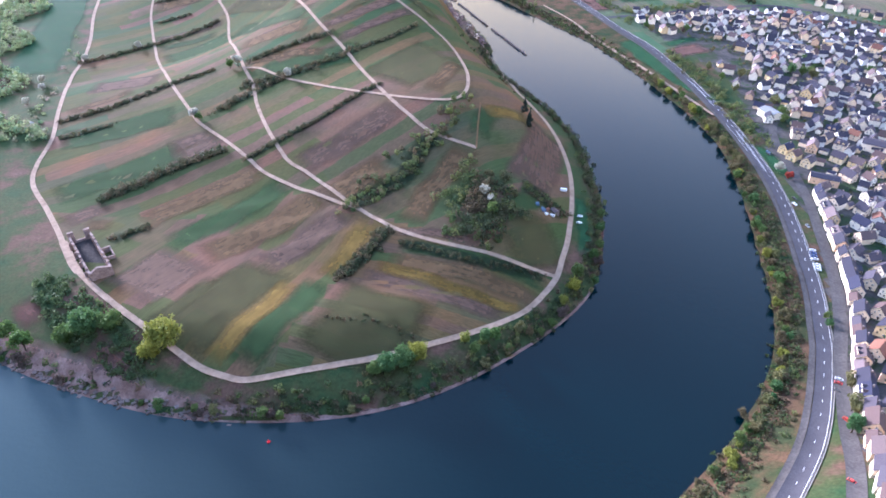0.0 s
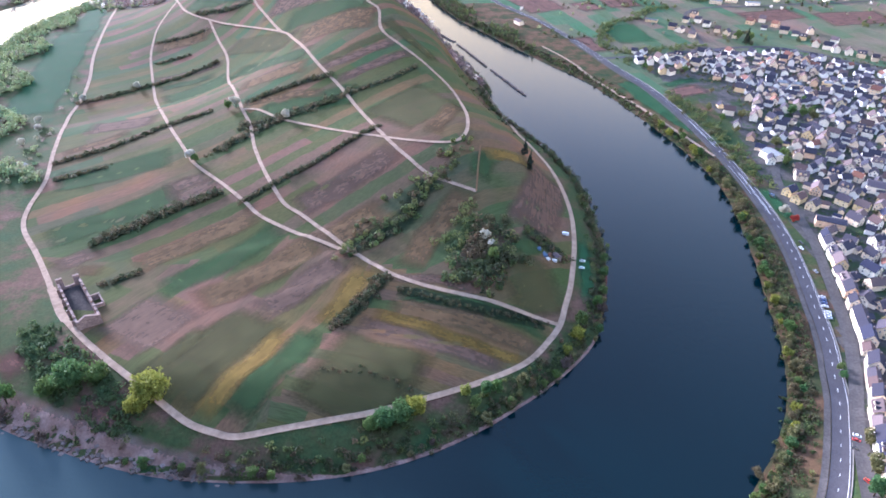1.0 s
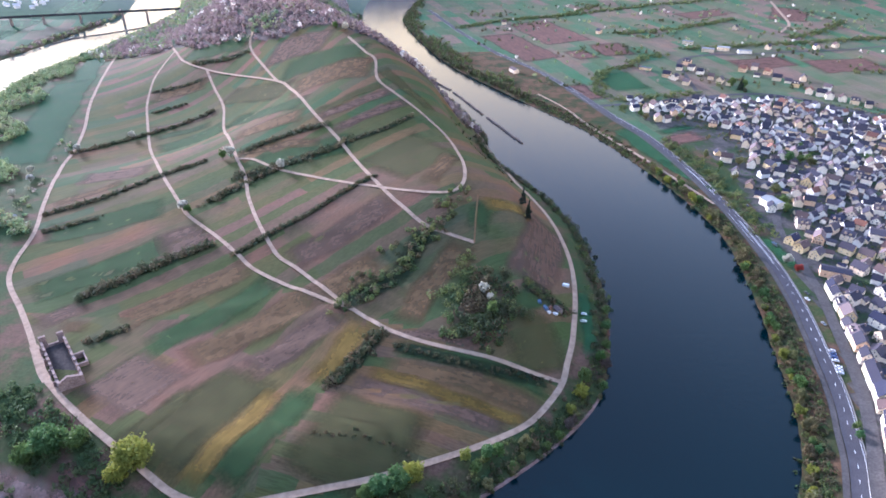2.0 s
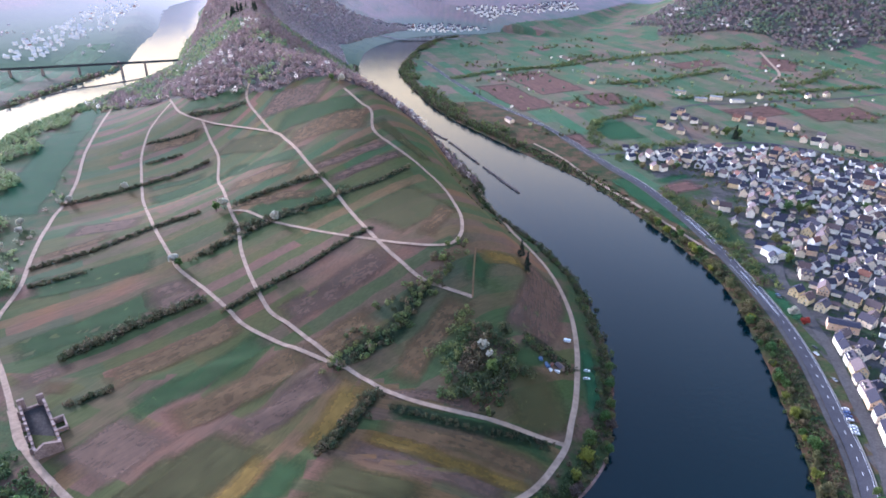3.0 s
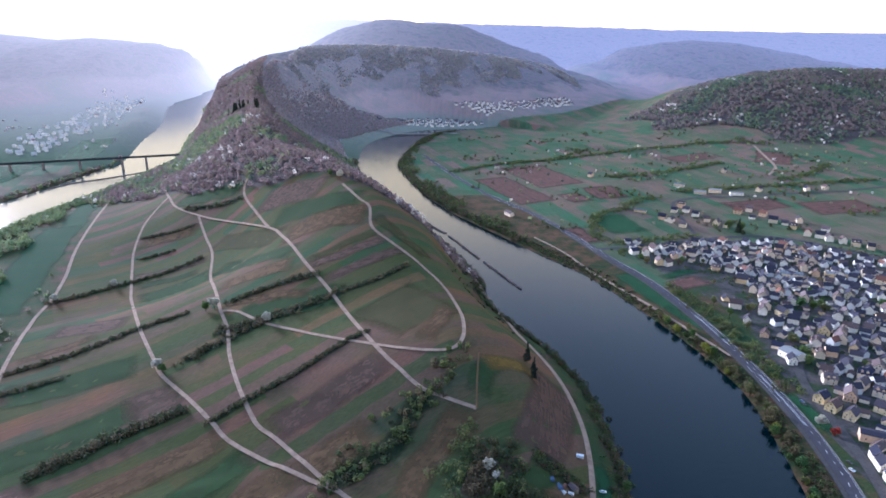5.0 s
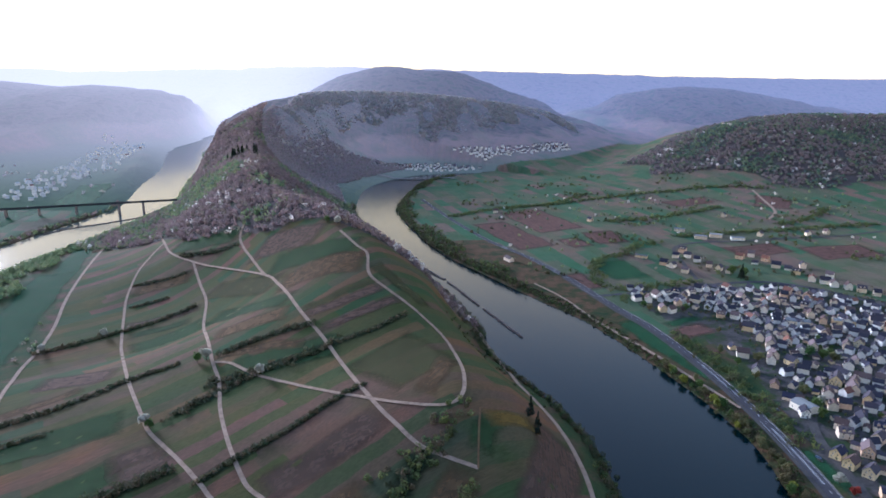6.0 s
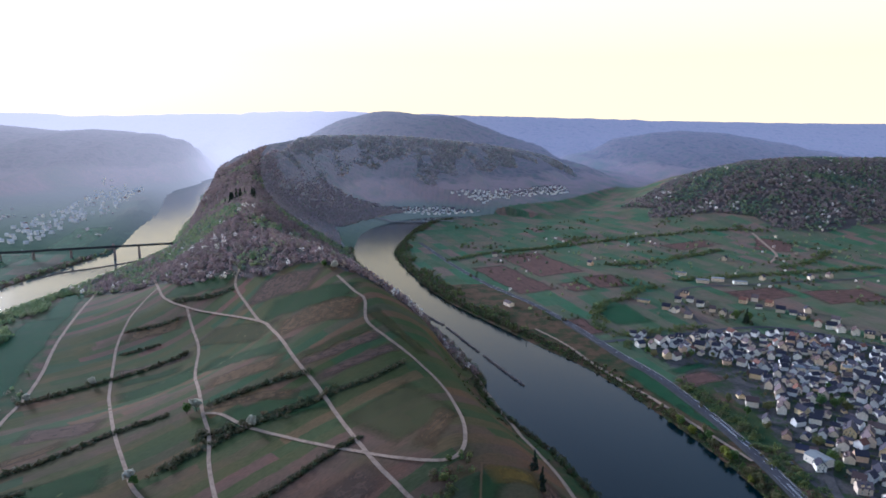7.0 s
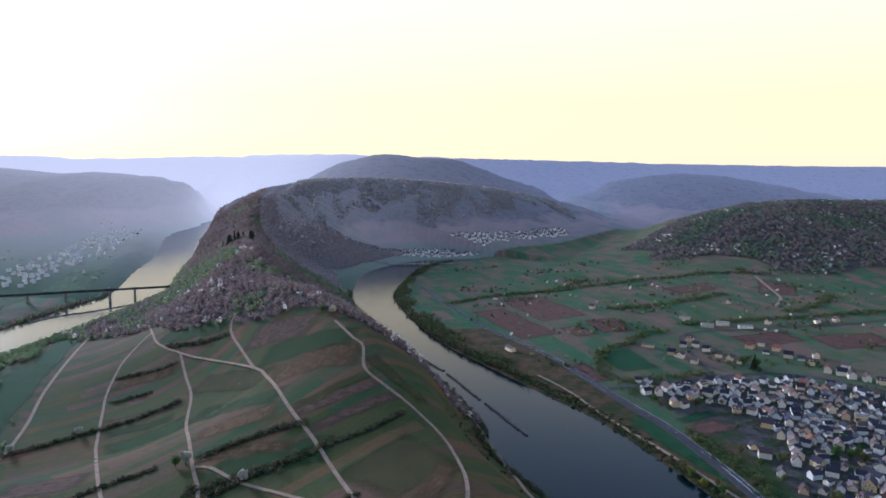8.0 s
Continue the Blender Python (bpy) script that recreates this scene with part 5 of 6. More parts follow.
def house_model(w, l, floors, pitch, wall=WALLS, roof=ROOFS, windows=2, dormers=0, wing=False, name="house", label="rendered village house with a dark slate gable roof"):
    """One house at the origin, its gable ends facing along y."""
    eave = 0.3 + 2.5 * floors
    ridge = eave + math.tan(radians(pitch)) * w / 2
    ob = holder(name, pose(0, 0, 0), label, "house", "village houses")
    body = gable_body(w, l, eave, ridge)
    top = gable_roof(w, l, eave, ridge)
    if wing:
        body.box(w / 2, w / 2 + 4.2, -l / 4, l / 4 + 1, -1.5, eave - 1.9)
        top.box(w / 2 + 0.02, w / 2 + 4.5, -l / 4 - 0.3, l / 4 + 1.3, eave - 1.88, eave - 1.6)
    add("wall", body.mesh("wall", wall), ob)
    add("roof", top.mesh("roof", roof), ob)
    add("chimney", CHIMNEY, ob, pose(w * 0.12, l * 0.2, ridge - 0.3))
    if windows:
        add("door", DOOR, ob, pose(w * 0.18, -l / 2, 0.2))
        spots = []
        for fl in range(floors):
            z = 1.0 + 2.5 * fl
            for k in range(windows):
                spots.append((w * ((k + 0.5) / windows - 0.5) * 0.8 - (w * 0.1 if fl == 0 else 0), -l / 2, z, 0, WIN))
            for k in range(max(2, int(l / 4.5))):
                u = l * ((k + 0.5) / max(2, int(l / 4.5)) - 0.5) * 0.85
                spots.append((-w / 2, u, z, -90, WIN))
        spots.append((0, -l / 2, eave + 0.4, 0, SMALLWIN))
        for x, y, z, a, unit in spots:
            add("window", unit, ob, pose(x, y, z, 0, 0, a))
    for k in range(dormers):
        y = l * ((k + 0.5) / dormers - 0.5) * 0.8
        d = add("dormer", DORMER, ob, pose(-w * 0.3, y, eave + (ridge - eave) * 0.22, 0, 0, -90))
        add("dormer_roof", DORMER_ROOF, d)
    return ob


def settle(ob, x, y, turn, size=1.0):
    return copy_thing(ob, pose(x, y, high(x, y) + 0.3, 0, 0, turn) @ Matrix.Diagonal((size, size, size, 1)))


MODELS = [
    house_model(7.8, 9.6, 2, 42, windows=2),
    house_model(8.4, 10.6, 2, 38, windows=2, wing=True, label="large rendered village house with a side wing"),
    house_model(7.0, 8.8, 2, 48, windows=2, label="narrow gabled village house with a steep slate roof"),
    house_model(8.8, 9.8, 2, 36, windows=3, dormers=2, label="rendered house with dormers in its slate roof"),
    house_model(7.0, 8.5, 1, 40, windows=2, label="small single-storey house with a dark roof"),
    house_model(8.8, 12.0, 2, 45, windows=3, label="big old village house with a steep roof"),
]
OCHRE = [house_model(8.5, 11, 2, 42, YELLOW_WALL, windows=2, label="ochre-yellow rendered village house"), house_model(11, 16, 2, 44, YELLOW_WALL, windows=3, dormers=2, label="big ochre house with a grey hipped roof and dormers")]
REDS = [house_model(8.5, 10, 2, 40, WALLS, REDROOF, windows=2, label="rendered house with a red tile roof")]

# the same houses as seen from half a kilometre and more
FAR_MODELS = [
    house_model(7.8, 9.6, 2, 42, windows=0), house_model(8.4, 10.6, 2, 38, windows=0, wing=True, label="large rendered village house with a side wing"), house_model(7.0, 8.8, 2, 48, windows=0, label="narrow gabled village house with a steep slate roof"),
    house_model(8.8, 9.8, 2, 36, windows=0, dormers=2, label="rendered house with dormers in its slate roof"), house_model(7.0, 8.5, 1, 40, windows=0, label="small single-storey house with a dark roof"), house_model(8.8, 12.0, 2, 45, windows=0, label="big old village house with a steep roof"),
]
placed = []
# the old house fronts stand wall to wall along the village street
_, _, front, front_q = ribbon(STREET, 1, 0, 30)
front_s = np.r_[0, np.cumsum(np.linalg.norm(np.diff(front, axis=0), axis=1))]
at = 14.0
while at < 345:
    k = int(rng.integers(6))
    w_, l_ = ((7.8, 9.6), (8.4, 10.6), (7.0, 8.8), (8.8, 9.8), (7.0, 8.5), (8.8, 12.0))[k]
    at += l_ / 2
    x, y, a, b = (float(np.interp(at, front_s, c)) for c in (front[:, 0], front[:, 1], front_q[:, 0], front_q[:, 1]))
    off = 4.6 + w_ / 2 + float(rng.uniform(0, 1.4))
    settle(MODELS[k], x + a * off, y + b * off, math.degrees(math.atan2(b, a)) + float(rng.normal(0, 2)))
    placed.append((x + a * off, y + b * off))
    at += l_ / 2 + float(rng.choice([0.6, 1.0, 4.5]))


def quarter(base_turn, spread, spots):
    """Houses of one part of the village, turned alike."""
    for x, y in spots:
        if min(math.hypot(x - a, y - b) for a, b in placed) < 8.4:
            continue
        placed.append((x, y))
        u, k = rng.random(), int(rng.integers(6))
        model = REDS[0] if u < 0.03 else MODELS[k] if y < 600 else FAR_MODELS[k]
        settle(model, x, y, base_turn + float(rng.choice([0, 0, 90])) + float(rng.normal(0, spread * 0.3)), float(rng.uniform(0.95, 1.12)))


quarter(15, 70, [(261, 883), (275, 879), (290, 893), (305, 900), (320, 905), (325, 890), (339, 904), (355, 918), (282, 845), (291, 841), (309, 867), (335, 877), (354, 886), (371, 891), (396, 923), (359, 854), (346, 825), (362, 821), (399, 887), (391, 854)])
quarter(-28, 30, [(319, 733), (321, 713), (316, 674), (320, 645), (320, 620), (318, 590), (361, 785), (361, 757), (363, 738), (387, 824), (407, 840), (436, 869), (457, 890), (387, 789), (397, 772), (388, 723), (364, 675), (366, 650), (352, 710), (343, 697), (418, 770), (485, 884), (463, 852), (438, 839)])
quarter(-30, 30, [(479, 846), (454, 822), (459, 803), (438, 784), (439, 763), (458, 775), (504, 857), (442, 731), (482, 764), (495, 750), (483, 796), (507, 830), (520, 819), (516, 795), (518, 773), (490, 729), (503, 715), (406, 732), (387, 633), (359, 625), (362, 605), (415, 684), (431, 697), (430, 676)])
quarter(-35, 35, [(412, 654), (428, 654), (455, 698), (455, 674), (471, 683), (418, 627), (435, 627), (454, 640), (440, 610), (405, 593), (389, 613), (387, 576), (365, 587), (337, 569), (367, 564), (332, 556), (334, 530), (355, 548), (376, 572), (384, 555), (375, 501), (404, 530), (406, 567), (362, 534)])
quarter(-60, 30, [(306, 450), (310, 434), (322, 447), (355, 472), (358, 455), (325, 424), (300, 415), (314, 404), (307, 386), (325, 396), (290, 368), (285, 350), (300, 362), (298, 346), (341, 478), (342, 446), (296, 396), (340, 424), (283, 333), (313, 462), (272, 318), (290, 322)])
quarter(-50, 20, [(234, 237), (228, 217), (199, 172), (187, 168), (252, 282), (250, 264), (266, 284), (245, 242), (272, 301), (262, 258), (214, 190), (240, 205), (262, 235)])
quarter(60, 25, [(378, 1067), (400, 1097), (397, 1068), (404, 1046), (412, 1021), (421, 1006), (430, 993), (347, 1031), (356, 1019), (366, 995), (477, 1061), (499, 1070), (488, 1034), (510, 1014), (522, 1002), (524, 982), (548, 1010), (529, 951), (540, 939), (560, 962), (545, 926), (557, 914), (567, 901), (577, 885)])
for x, y, k, t in ((309, 527, 0, -55), (311, 514, 0, -55), (318, 502, 0, -50), (348, 510, 0, 40), (359, 500, 0, 40), (383, 652, 1, -35), (459, 737, 0, -30), (362, 694, 0, 20)):
    settle(OCHRE[k], x, y, t)
    placed.append((x, y))
for x, y, t in ((385, 744, -25), (510, 1046, 40), (470, 905, 30)):
    settle(REDS[0], x, y, t)
    placed.append((x, y))
# gaps of the village are filled along its lanes
fill = np.random.default_rng(21)
for k in range(16000):
    x, y = float(fill.uniform(215, 600)), float(fill.uniform(170, 700))
    left = np.interp(y, [180, 300, 420, 560, 640, 700, 800, 840, 900], [212, 262, 300, 322, 322, 345, 365, 345, 262])
    right = np.interp(y, [180, 400, 600, 800, 900], [420, 520, 600, 560, 500])
    if left + 4 < x < right and min(math.hypot(x - a, y - b) for a, b in placed) > 10.4 and not (380 < x < 420 and 690 < y < 725) and not (325 < x < 350 and 575 < y < 640):
        placed.append((x, y))
        settle((MODELS if y < 520 and x < 400 else FAR_MODELS)[int(fill.integers(6))], x, y, -35 + float(fill.choice([0, 90])) + float(fill.normal(0, 10)), float(fill.uniform(0.88, 1.08)))
    if len(placed) > 330:
        break


OUTBUILDING = holder("outbuilding", pose(0, 0, 0), "low outbuilding with a dark roof beside a village house", "outbuilding", "village outbuildings")
add("wall", gable_body(4.5, 6.5, 2.6, 4.0).mesh("wall", WALLS), OUTBUILDING)
add("roof", gable_roof(4.5, 6.5, 2.6, 4.0, 0.3, 0.18).mesh("roof", ROOFS), OUTBUILDING)
barns = []
for k in range(6000):
    x, y = float(fill.uniform(225, 600)), float(fill.uniform(190, 915))
    left = np.interp(y, [180, 300, 420, 560, 640, 700, 800, 840, 900], [218, 268, 306, 328, 328, 350, 370, 345, 262])
    right = np.interp(y, [180, 400, 600, 800, 900], [420, 520, 600, 560, 500])
    if left < x < right and min(math.hypot(x - a, y - b) for a, b in placed) > 8.6 and (not barns or min(math.hypot(x - a, y - b) for a, b in barns) > 7):
        barns.append((x, y))
        settle(OUTBUILDING, x, y, -35 + float(fill.choice([0, 90])) + float(fill.normal(0, 14)), float(fill.uniform(0.8, 1.35)))
    if len(barns) > 270:
        break


def hall(x, y, w, l, h, turn, label, roof=HALLROOF, wall=WALLS, pitch=14):
    ob = holder("hall", pose(x, y, high(x, y) + 0.2, 0, 0, turn), label, "hall")
    ridge = h + math.tan(radians(pitch)) * w / 2
    add("wall", gable_body(w, l, h, ridge).mesh("wall", wall), ob)
    add("roof", gable_roof(w, l, h, ridge, 0.4, 0.2).mesh("roof", roof), ob)
    for k in range(int(l / 6)):
        add("window", WIN, ob, pose(-w / 2, l * ((k + 0.5) / int(l / 6) - 0.5), 1.6, 0, 0, -90))


hall(395, 533, 16, 26, 6.5, 60, "wide white hall with a dark gable roof", ROOFS)
hall(426, 800, 11, 26, 5.5, 70, "long white hall with a grey roof")
hall(318, 472, 10, 22, 6, 65, "long white building with a dark roof", ROOFS)
hall(323, 600, 14, 18, 6, 20, "broad white inn with a grey gable roof", HALLROOF)
hall(443, 1228, 9, 18, 5, 60, "flat-roofed white shed of a market yard")
hall(462, 1178, 12, 20, 5, 70, "wide market hall with a pale sheet roof", pitch=5)
hall(492, 1187, 12, 20, 5, 70, "wide market hall with a pale sheet roof", pitch=5)
hall(520, 1164, 9, 22, 5, 80, "long low market hall with a pale roof", pitch=5)
hall(324, 1067, 7, 18, 3.5, 60, "low sports pavilion with a pale roof")
hall(116, 1070, 8, 18, 4.5, 25, "white house beside the riverside road", ROOFS, pitch=35)
hall(480, 798, 9, 24, 5, 80, "long low white building", HALLROOF)
for x, y in ((570, 1187), (651, 1181), (688, 1189), (569, 1334), (300, 1310), (130, 1440)):
    settle(MODELS[0], x, y, float(rng.uniform(0, 180)))

# distant villages, and the rest of the near one
far = np.random.default_rng(3)


def hamlet(n, x0, x1, y0, y1, ok, gap, roof, label, taken=()):
    """Houses too far off to tell apart singly: walls and roofs gathered in one object."""
    got, v, f, m = [], [], [], []
    for _ in range(n * 30):
        x, y = float(far.uniform(x0, x1)), float(far.uniform(y0, y1))
        if len(got) < n and ok(x, y) and all(math.hypot(x - a, y - b) > gap for a, b in (*got, *taken)):
            got.append((x, y))
            w, l, e = far.uniform(6, 8.5), far.uniform(7, 11), far.uniform(4, 6)
            place = pose(x, y, high(x, y), 0, 0, float(far.uniform(0, 180)))
            red = far.random() < 0.05
            for s_, k in ((gable_body(w, l, e, e + w * 0.42), 0), (gable_roof(w, l, e, e + w * 0.42), 2 if red else 1)):
                f += [tuple(i + len(v) for i in q) for q in s_.f]
                v += [tuple(place @ Vector(p)) for p in s_.v]
                m += [k] * len(s_.f)
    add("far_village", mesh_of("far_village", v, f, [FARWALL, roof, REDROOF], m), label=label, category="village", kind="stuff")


# roofs seen through haze: the paling is put into their base colour
FARROOF = plain("haze_paled_roof", [(0.3, (0.44, 0.43, 0.43)), (0.7, (0.58, 0.55, 0.54))], 0.05)
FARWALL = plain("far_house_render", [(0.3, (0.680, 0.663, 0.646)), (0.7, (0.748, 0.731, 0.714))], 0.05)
hamlet(330, 250, 640, 330, 925, lambda x, y: np.interp(y, [330, 420, 560, 640, 700, 800, 840, 900], [300, 330, 345, 335, 352, 368, 345, 262]) < x < np.interp(y, [330, 400, 600, 800, 925], [500, 540, 640, 600, 490])
       and not (380 < x < 420 and 690 < y < 725) and not (325 < x < 352 and 575 < y < 640) and abs(y - np.interp(x, [216, 331, 419, 480, 537, 620], [900, 926, 950, 945, 893, 700])) > 9, 10.2, ROOFS, "closely built houses in the back rows of the village", placed + barns)
hamlet(190, -190, 470, 2070, 2900, lambda x, y: np.interp(x, [-190, 0, 160, 470], [2072, 2078, 2125, 2330]) < y < np.interp(x, [-190, 0, 160, 300, 470], [2105, 2190, 2290, 2420, 2640]) and high(x, y) < 62, 13, ROOFS, "distant village of white houses below the vineyard slope")
hamlet(170, -1400, -830, 1560, 2700, lambda x, y: np.interp(y, [1560, 1850, 2100, 2700], [-985, -1110, -1130, -1300]) < x < np.interp(y, [1560, 1850, 2100, 2700], [-900, -950, -960, -1130]), 13, FARROOF, "village of pale houses beyond the river arm, roofs paled for haze")

# ---- the ruined church on the shore road ----
ruin = holder("church_ruin", pose(-239.5, 349, high(-239.5, 349) - 0.2, 0, 0, 38.5) @ Matrix.Diagonal((1.0, 1.34, 0.95, 1)), "roofless ruined church of grey weathered stone beside the shore road", "ruin")
for k, (x, nm) in enumerate(((-6.5, "side_wall"), (6.5, "side_wall"))):
    s = Solid()
    y = -20.0
    hts = [9, 9.6, 8.8, 9.4, 7.5, 9.2, 8.6, 7.8, 9.0, 6.6]
    for j in range(10):
        h = hts[(j * 3 + k * 2) % 10]
        s.box(x - 0.75, x + 0.75, y, y + 2.0, -1, h)
        if j < 9:
            s.box(x - 0.7, x + 0.7, y + 2.0, y + 4.0, -1, 2.4).box(x - 0.7, x + 0.7, y + 2.0, y + 4.0, min(h, 7.2), min(h, 7.2) + 0.9)
        y += 4.0
    add(nm, s.mesh(nm, RUINSTONE), ruin)
g = Solid().put([(-7.2, -20.7, -1), (7.2, -20.7, -1), (7.2, -19.3, -1), (-7.2, -19.3, -1), (-7.2, -20.7, 8), (7.2, -20.7, 8.5), (7.2, -19.3, 8.5), (-7.2, -19.3, 8), (-1.2, -20.7, 11.5), (-1.2, -19.3, 11.5)],
                [(3, 2, 1, 0), (0, 1, 5, 8, 4), (2, 3, 7, 9, 6), (1, 2, 6, 5), (3, 0, 4, 7), (4, 8, 9, 7), (8, 5, 6, 9)])
add("gable_wall", g.mesh("gable_wall", RUINSTONE), ruin)
s = Solid().box(-7.2, -3.2, 19.3, 20.7, -1, 10).box(3.2, 7.2, 19.3, 20.7, -1, 9).box(-3.2, 3.2, 19.4, 20.6, -1, 2.2)
add("gable_wall", s.mesh("gable_wall", RUINSTONE), ruin)
add("floor_slab", Solid().box(-5.8, 5.8, -19.2, 19.2, -0.8, 0.5).mesh("floor_slab", plain("dark_ruin_floor", [(0.3, (0.03, 0.026, 0.026)), (0.7, (0.07, 0.058, 0.055))], 0.6, bump=0.6, dist=0.15)), ruin)
for k, y in enumerate((-15, -5, 5, 15)):
    add("buttress", Solid().box(-9.0, -7.2, y - 0.6, y + 0.6, -1, 6.0, 0.25).mesh("buttress", RUINSTONE), ruin)
add("annex_wall", Solid().box(7.2, 13.5, 2, 3, -1, 4).box(12.5, 13.5, -5, 2, -1, 3.4).box(7.2, 13.5, -6, -5, -1, 3.0).mesh("annex_wall", RUINSTONE), ruin)
v, f, _, _ = ribbon([(-270, 370), (-260, 357), (-250, 343), (-241, 333)], 5.5, 0.36)
add("forecourt", mesh_of("forecourt", v, f, [GRAVEL], soft=True), label="pale gravel forecourt before the ruin", category="pavement", kind="structure")

# ---- railway bridge over the left arm ----
A_, B_ = Vector((-560, 1492, 0)), Vector((-960, 1345, 0))
ln = (B_ - A_).length
bridge = holder("railway_bridge", Matrix.Translation(A_) @ (B_ - A_).to_track_quat("Y", "Z").to_matrix().to_4x4(), "dark steel girder railway bridge on stone piers", "bridge")
add("deck", Solid().box(-4, 4, 0, ln, 23.2, 24.6).mesh("deck", STEEL), bridge)
for x in (-4.2, 4.0):
    g = Solid().box(x, x + 0.2, 0, ln, 24.6, 26.4)
    for k in range(int(ln / 6)):
        g.box(x - 0.1, x + 0.3, 6 * k, 6 * k + 0.3, 24.6, 26.6)
    add("girder", g.mesh("girder", STEEL), bridge)
for y in (68, 115, 195, 262, 320, 375):
    add("pier", Solid().box(-5, 5, y - 2.4, y + 2.4, -5, 23.2, 0.6).mesh("pier", STONE), bridge)

# ---- low stone training walls in the river ----
stones = [Solid().put(*[(lambda q: (q, [(3, 2, 1, 0), (4, 5, 6, 7), (0, 1, 5, 4), (1, 2, 6, 5), (2, 3, 7, 6), (3, 0, 4, 7)]))([(sx * rng.uniform(0.7, 1.3), sy * rng.uniform(0.7, 1.3), sz * rng.uniform(0.5, 0.9)) for sz in (-1, 1) for sx, sy in ((-1, -1), (1, -1), (1, 1), (-1, 1))])][0]).mesh("stone", RUBBLE) for _ in range(5)]


def stone_wall(points, width, label, gap=()):
    ob = holder("river_groyne", pose(points[0][0], points[0][1], 0), label, "groyne")
    v, f, p, q = ribbon(points, width, 0, 6, 0, 2)
    v = v.reshape(-1, 2, 3)
    lo = v.copy()
    lo[:, :, 2] = -2
    v[:, :, 2] = 0.35
    mid = v.mean(1)
    hi = mid[:, None] + (v - mid[:, None]) * 0.5
    hi[:, :, 2] = 0.9
    ring = np.stack([lo[:, 0], hi[:, 0], hi[:, 1], lo[:, 1]], 1) - np.array([points[0][0], points[0][1], 0])
    i = np.arange(len(ring) * 4).reshape(-1, 4)
    ff = np.concatenate([np.stack([i[:-1, k], i[:-1, (k + 1) % 4], i[1:, (k + 1) % 4], i[1:, k]], -1) for k in range(4)] + [i[:1, ::-1], i[-1:]])
    add("core", mesh_of("core", ring.reshape(-1, 3), ff, [RUBBLE]), ob)
    x, y = along([(a - points[0][0], b - points[0][1]) for a, b in points], 2.4, width * 0.22, rng)
    for px, py in zip(x, y):
        add("stone", stones[int(rng.integers(5))], ob, pose(px, py, 0.75, float(rng.uniform(-20, 20)), float(rng.uniform(-20, 20)), float(rng.uniform(0, 360))) @ Matrix.Diagonal((1.1, 1.1, 0.8, 1)))


stone_wall([(99, 783), (81, 828), (62, 878)], 3.2, "low dark rubble groyne lying in the river")
stone_wall([(57, 890), (38, 938), (18, 990)], 3.2, "low dark rubble groyne lying in the river")
stone_wall([(12, 1003), (-22, 1068), (-66, 1142)], 5.5, "broad low rubble groyne joining the bank")
stone_wall([(-600, 1440), (-650, 1372), (-700, 1322), (-725, 1270)], 4.5, "low stone training wall near the bridge")
x, y = bank_points(inner_line, 2.5, *rows_between(inner_line, 0, 330, lambda p: -340 < p[0] < -90), 1.6, 2.4, rng, -1)
for k, (px, py) in enumerate(zip(x, y)):
    if k < 150:
        add("shore_stone", stones[k % 5], None, pose(px, py, high(px, py) + 0.2, float(rng.uniform(-20, 20)), 0, float(rng.uniform(0, 360))) @ Matrix.Diagonal((1.2, 1.0, 0.9, 1)), "grey boulder on the stony shore", "stone", "shore stones")

# ---- small things ----
REDPAINT = plain("red_buoy_paint", [(0.3, (0.5, 0.02, 0.03)), (0.7, (0.65, 0.04, 0.05))], 2.0, rough=0.4)
buoy = holder("buoy", pose(-91, 213, 0), "small red channel buoy floating on the river", "buoy")
add("float", Solid().drum(0, 0, -0.5, 0.5, 0.9, 0.9, 14).drum(0, 0, 0.5, 0.7, 0.9, 0.4, 14).mesh("float", REDPAINT), buoy)
add("top_mark", Solid().drum(0, 0, 0.7, 2.2, 0.3, 0.12, 10).mesh("top_mark", REDPAINT), buoy)


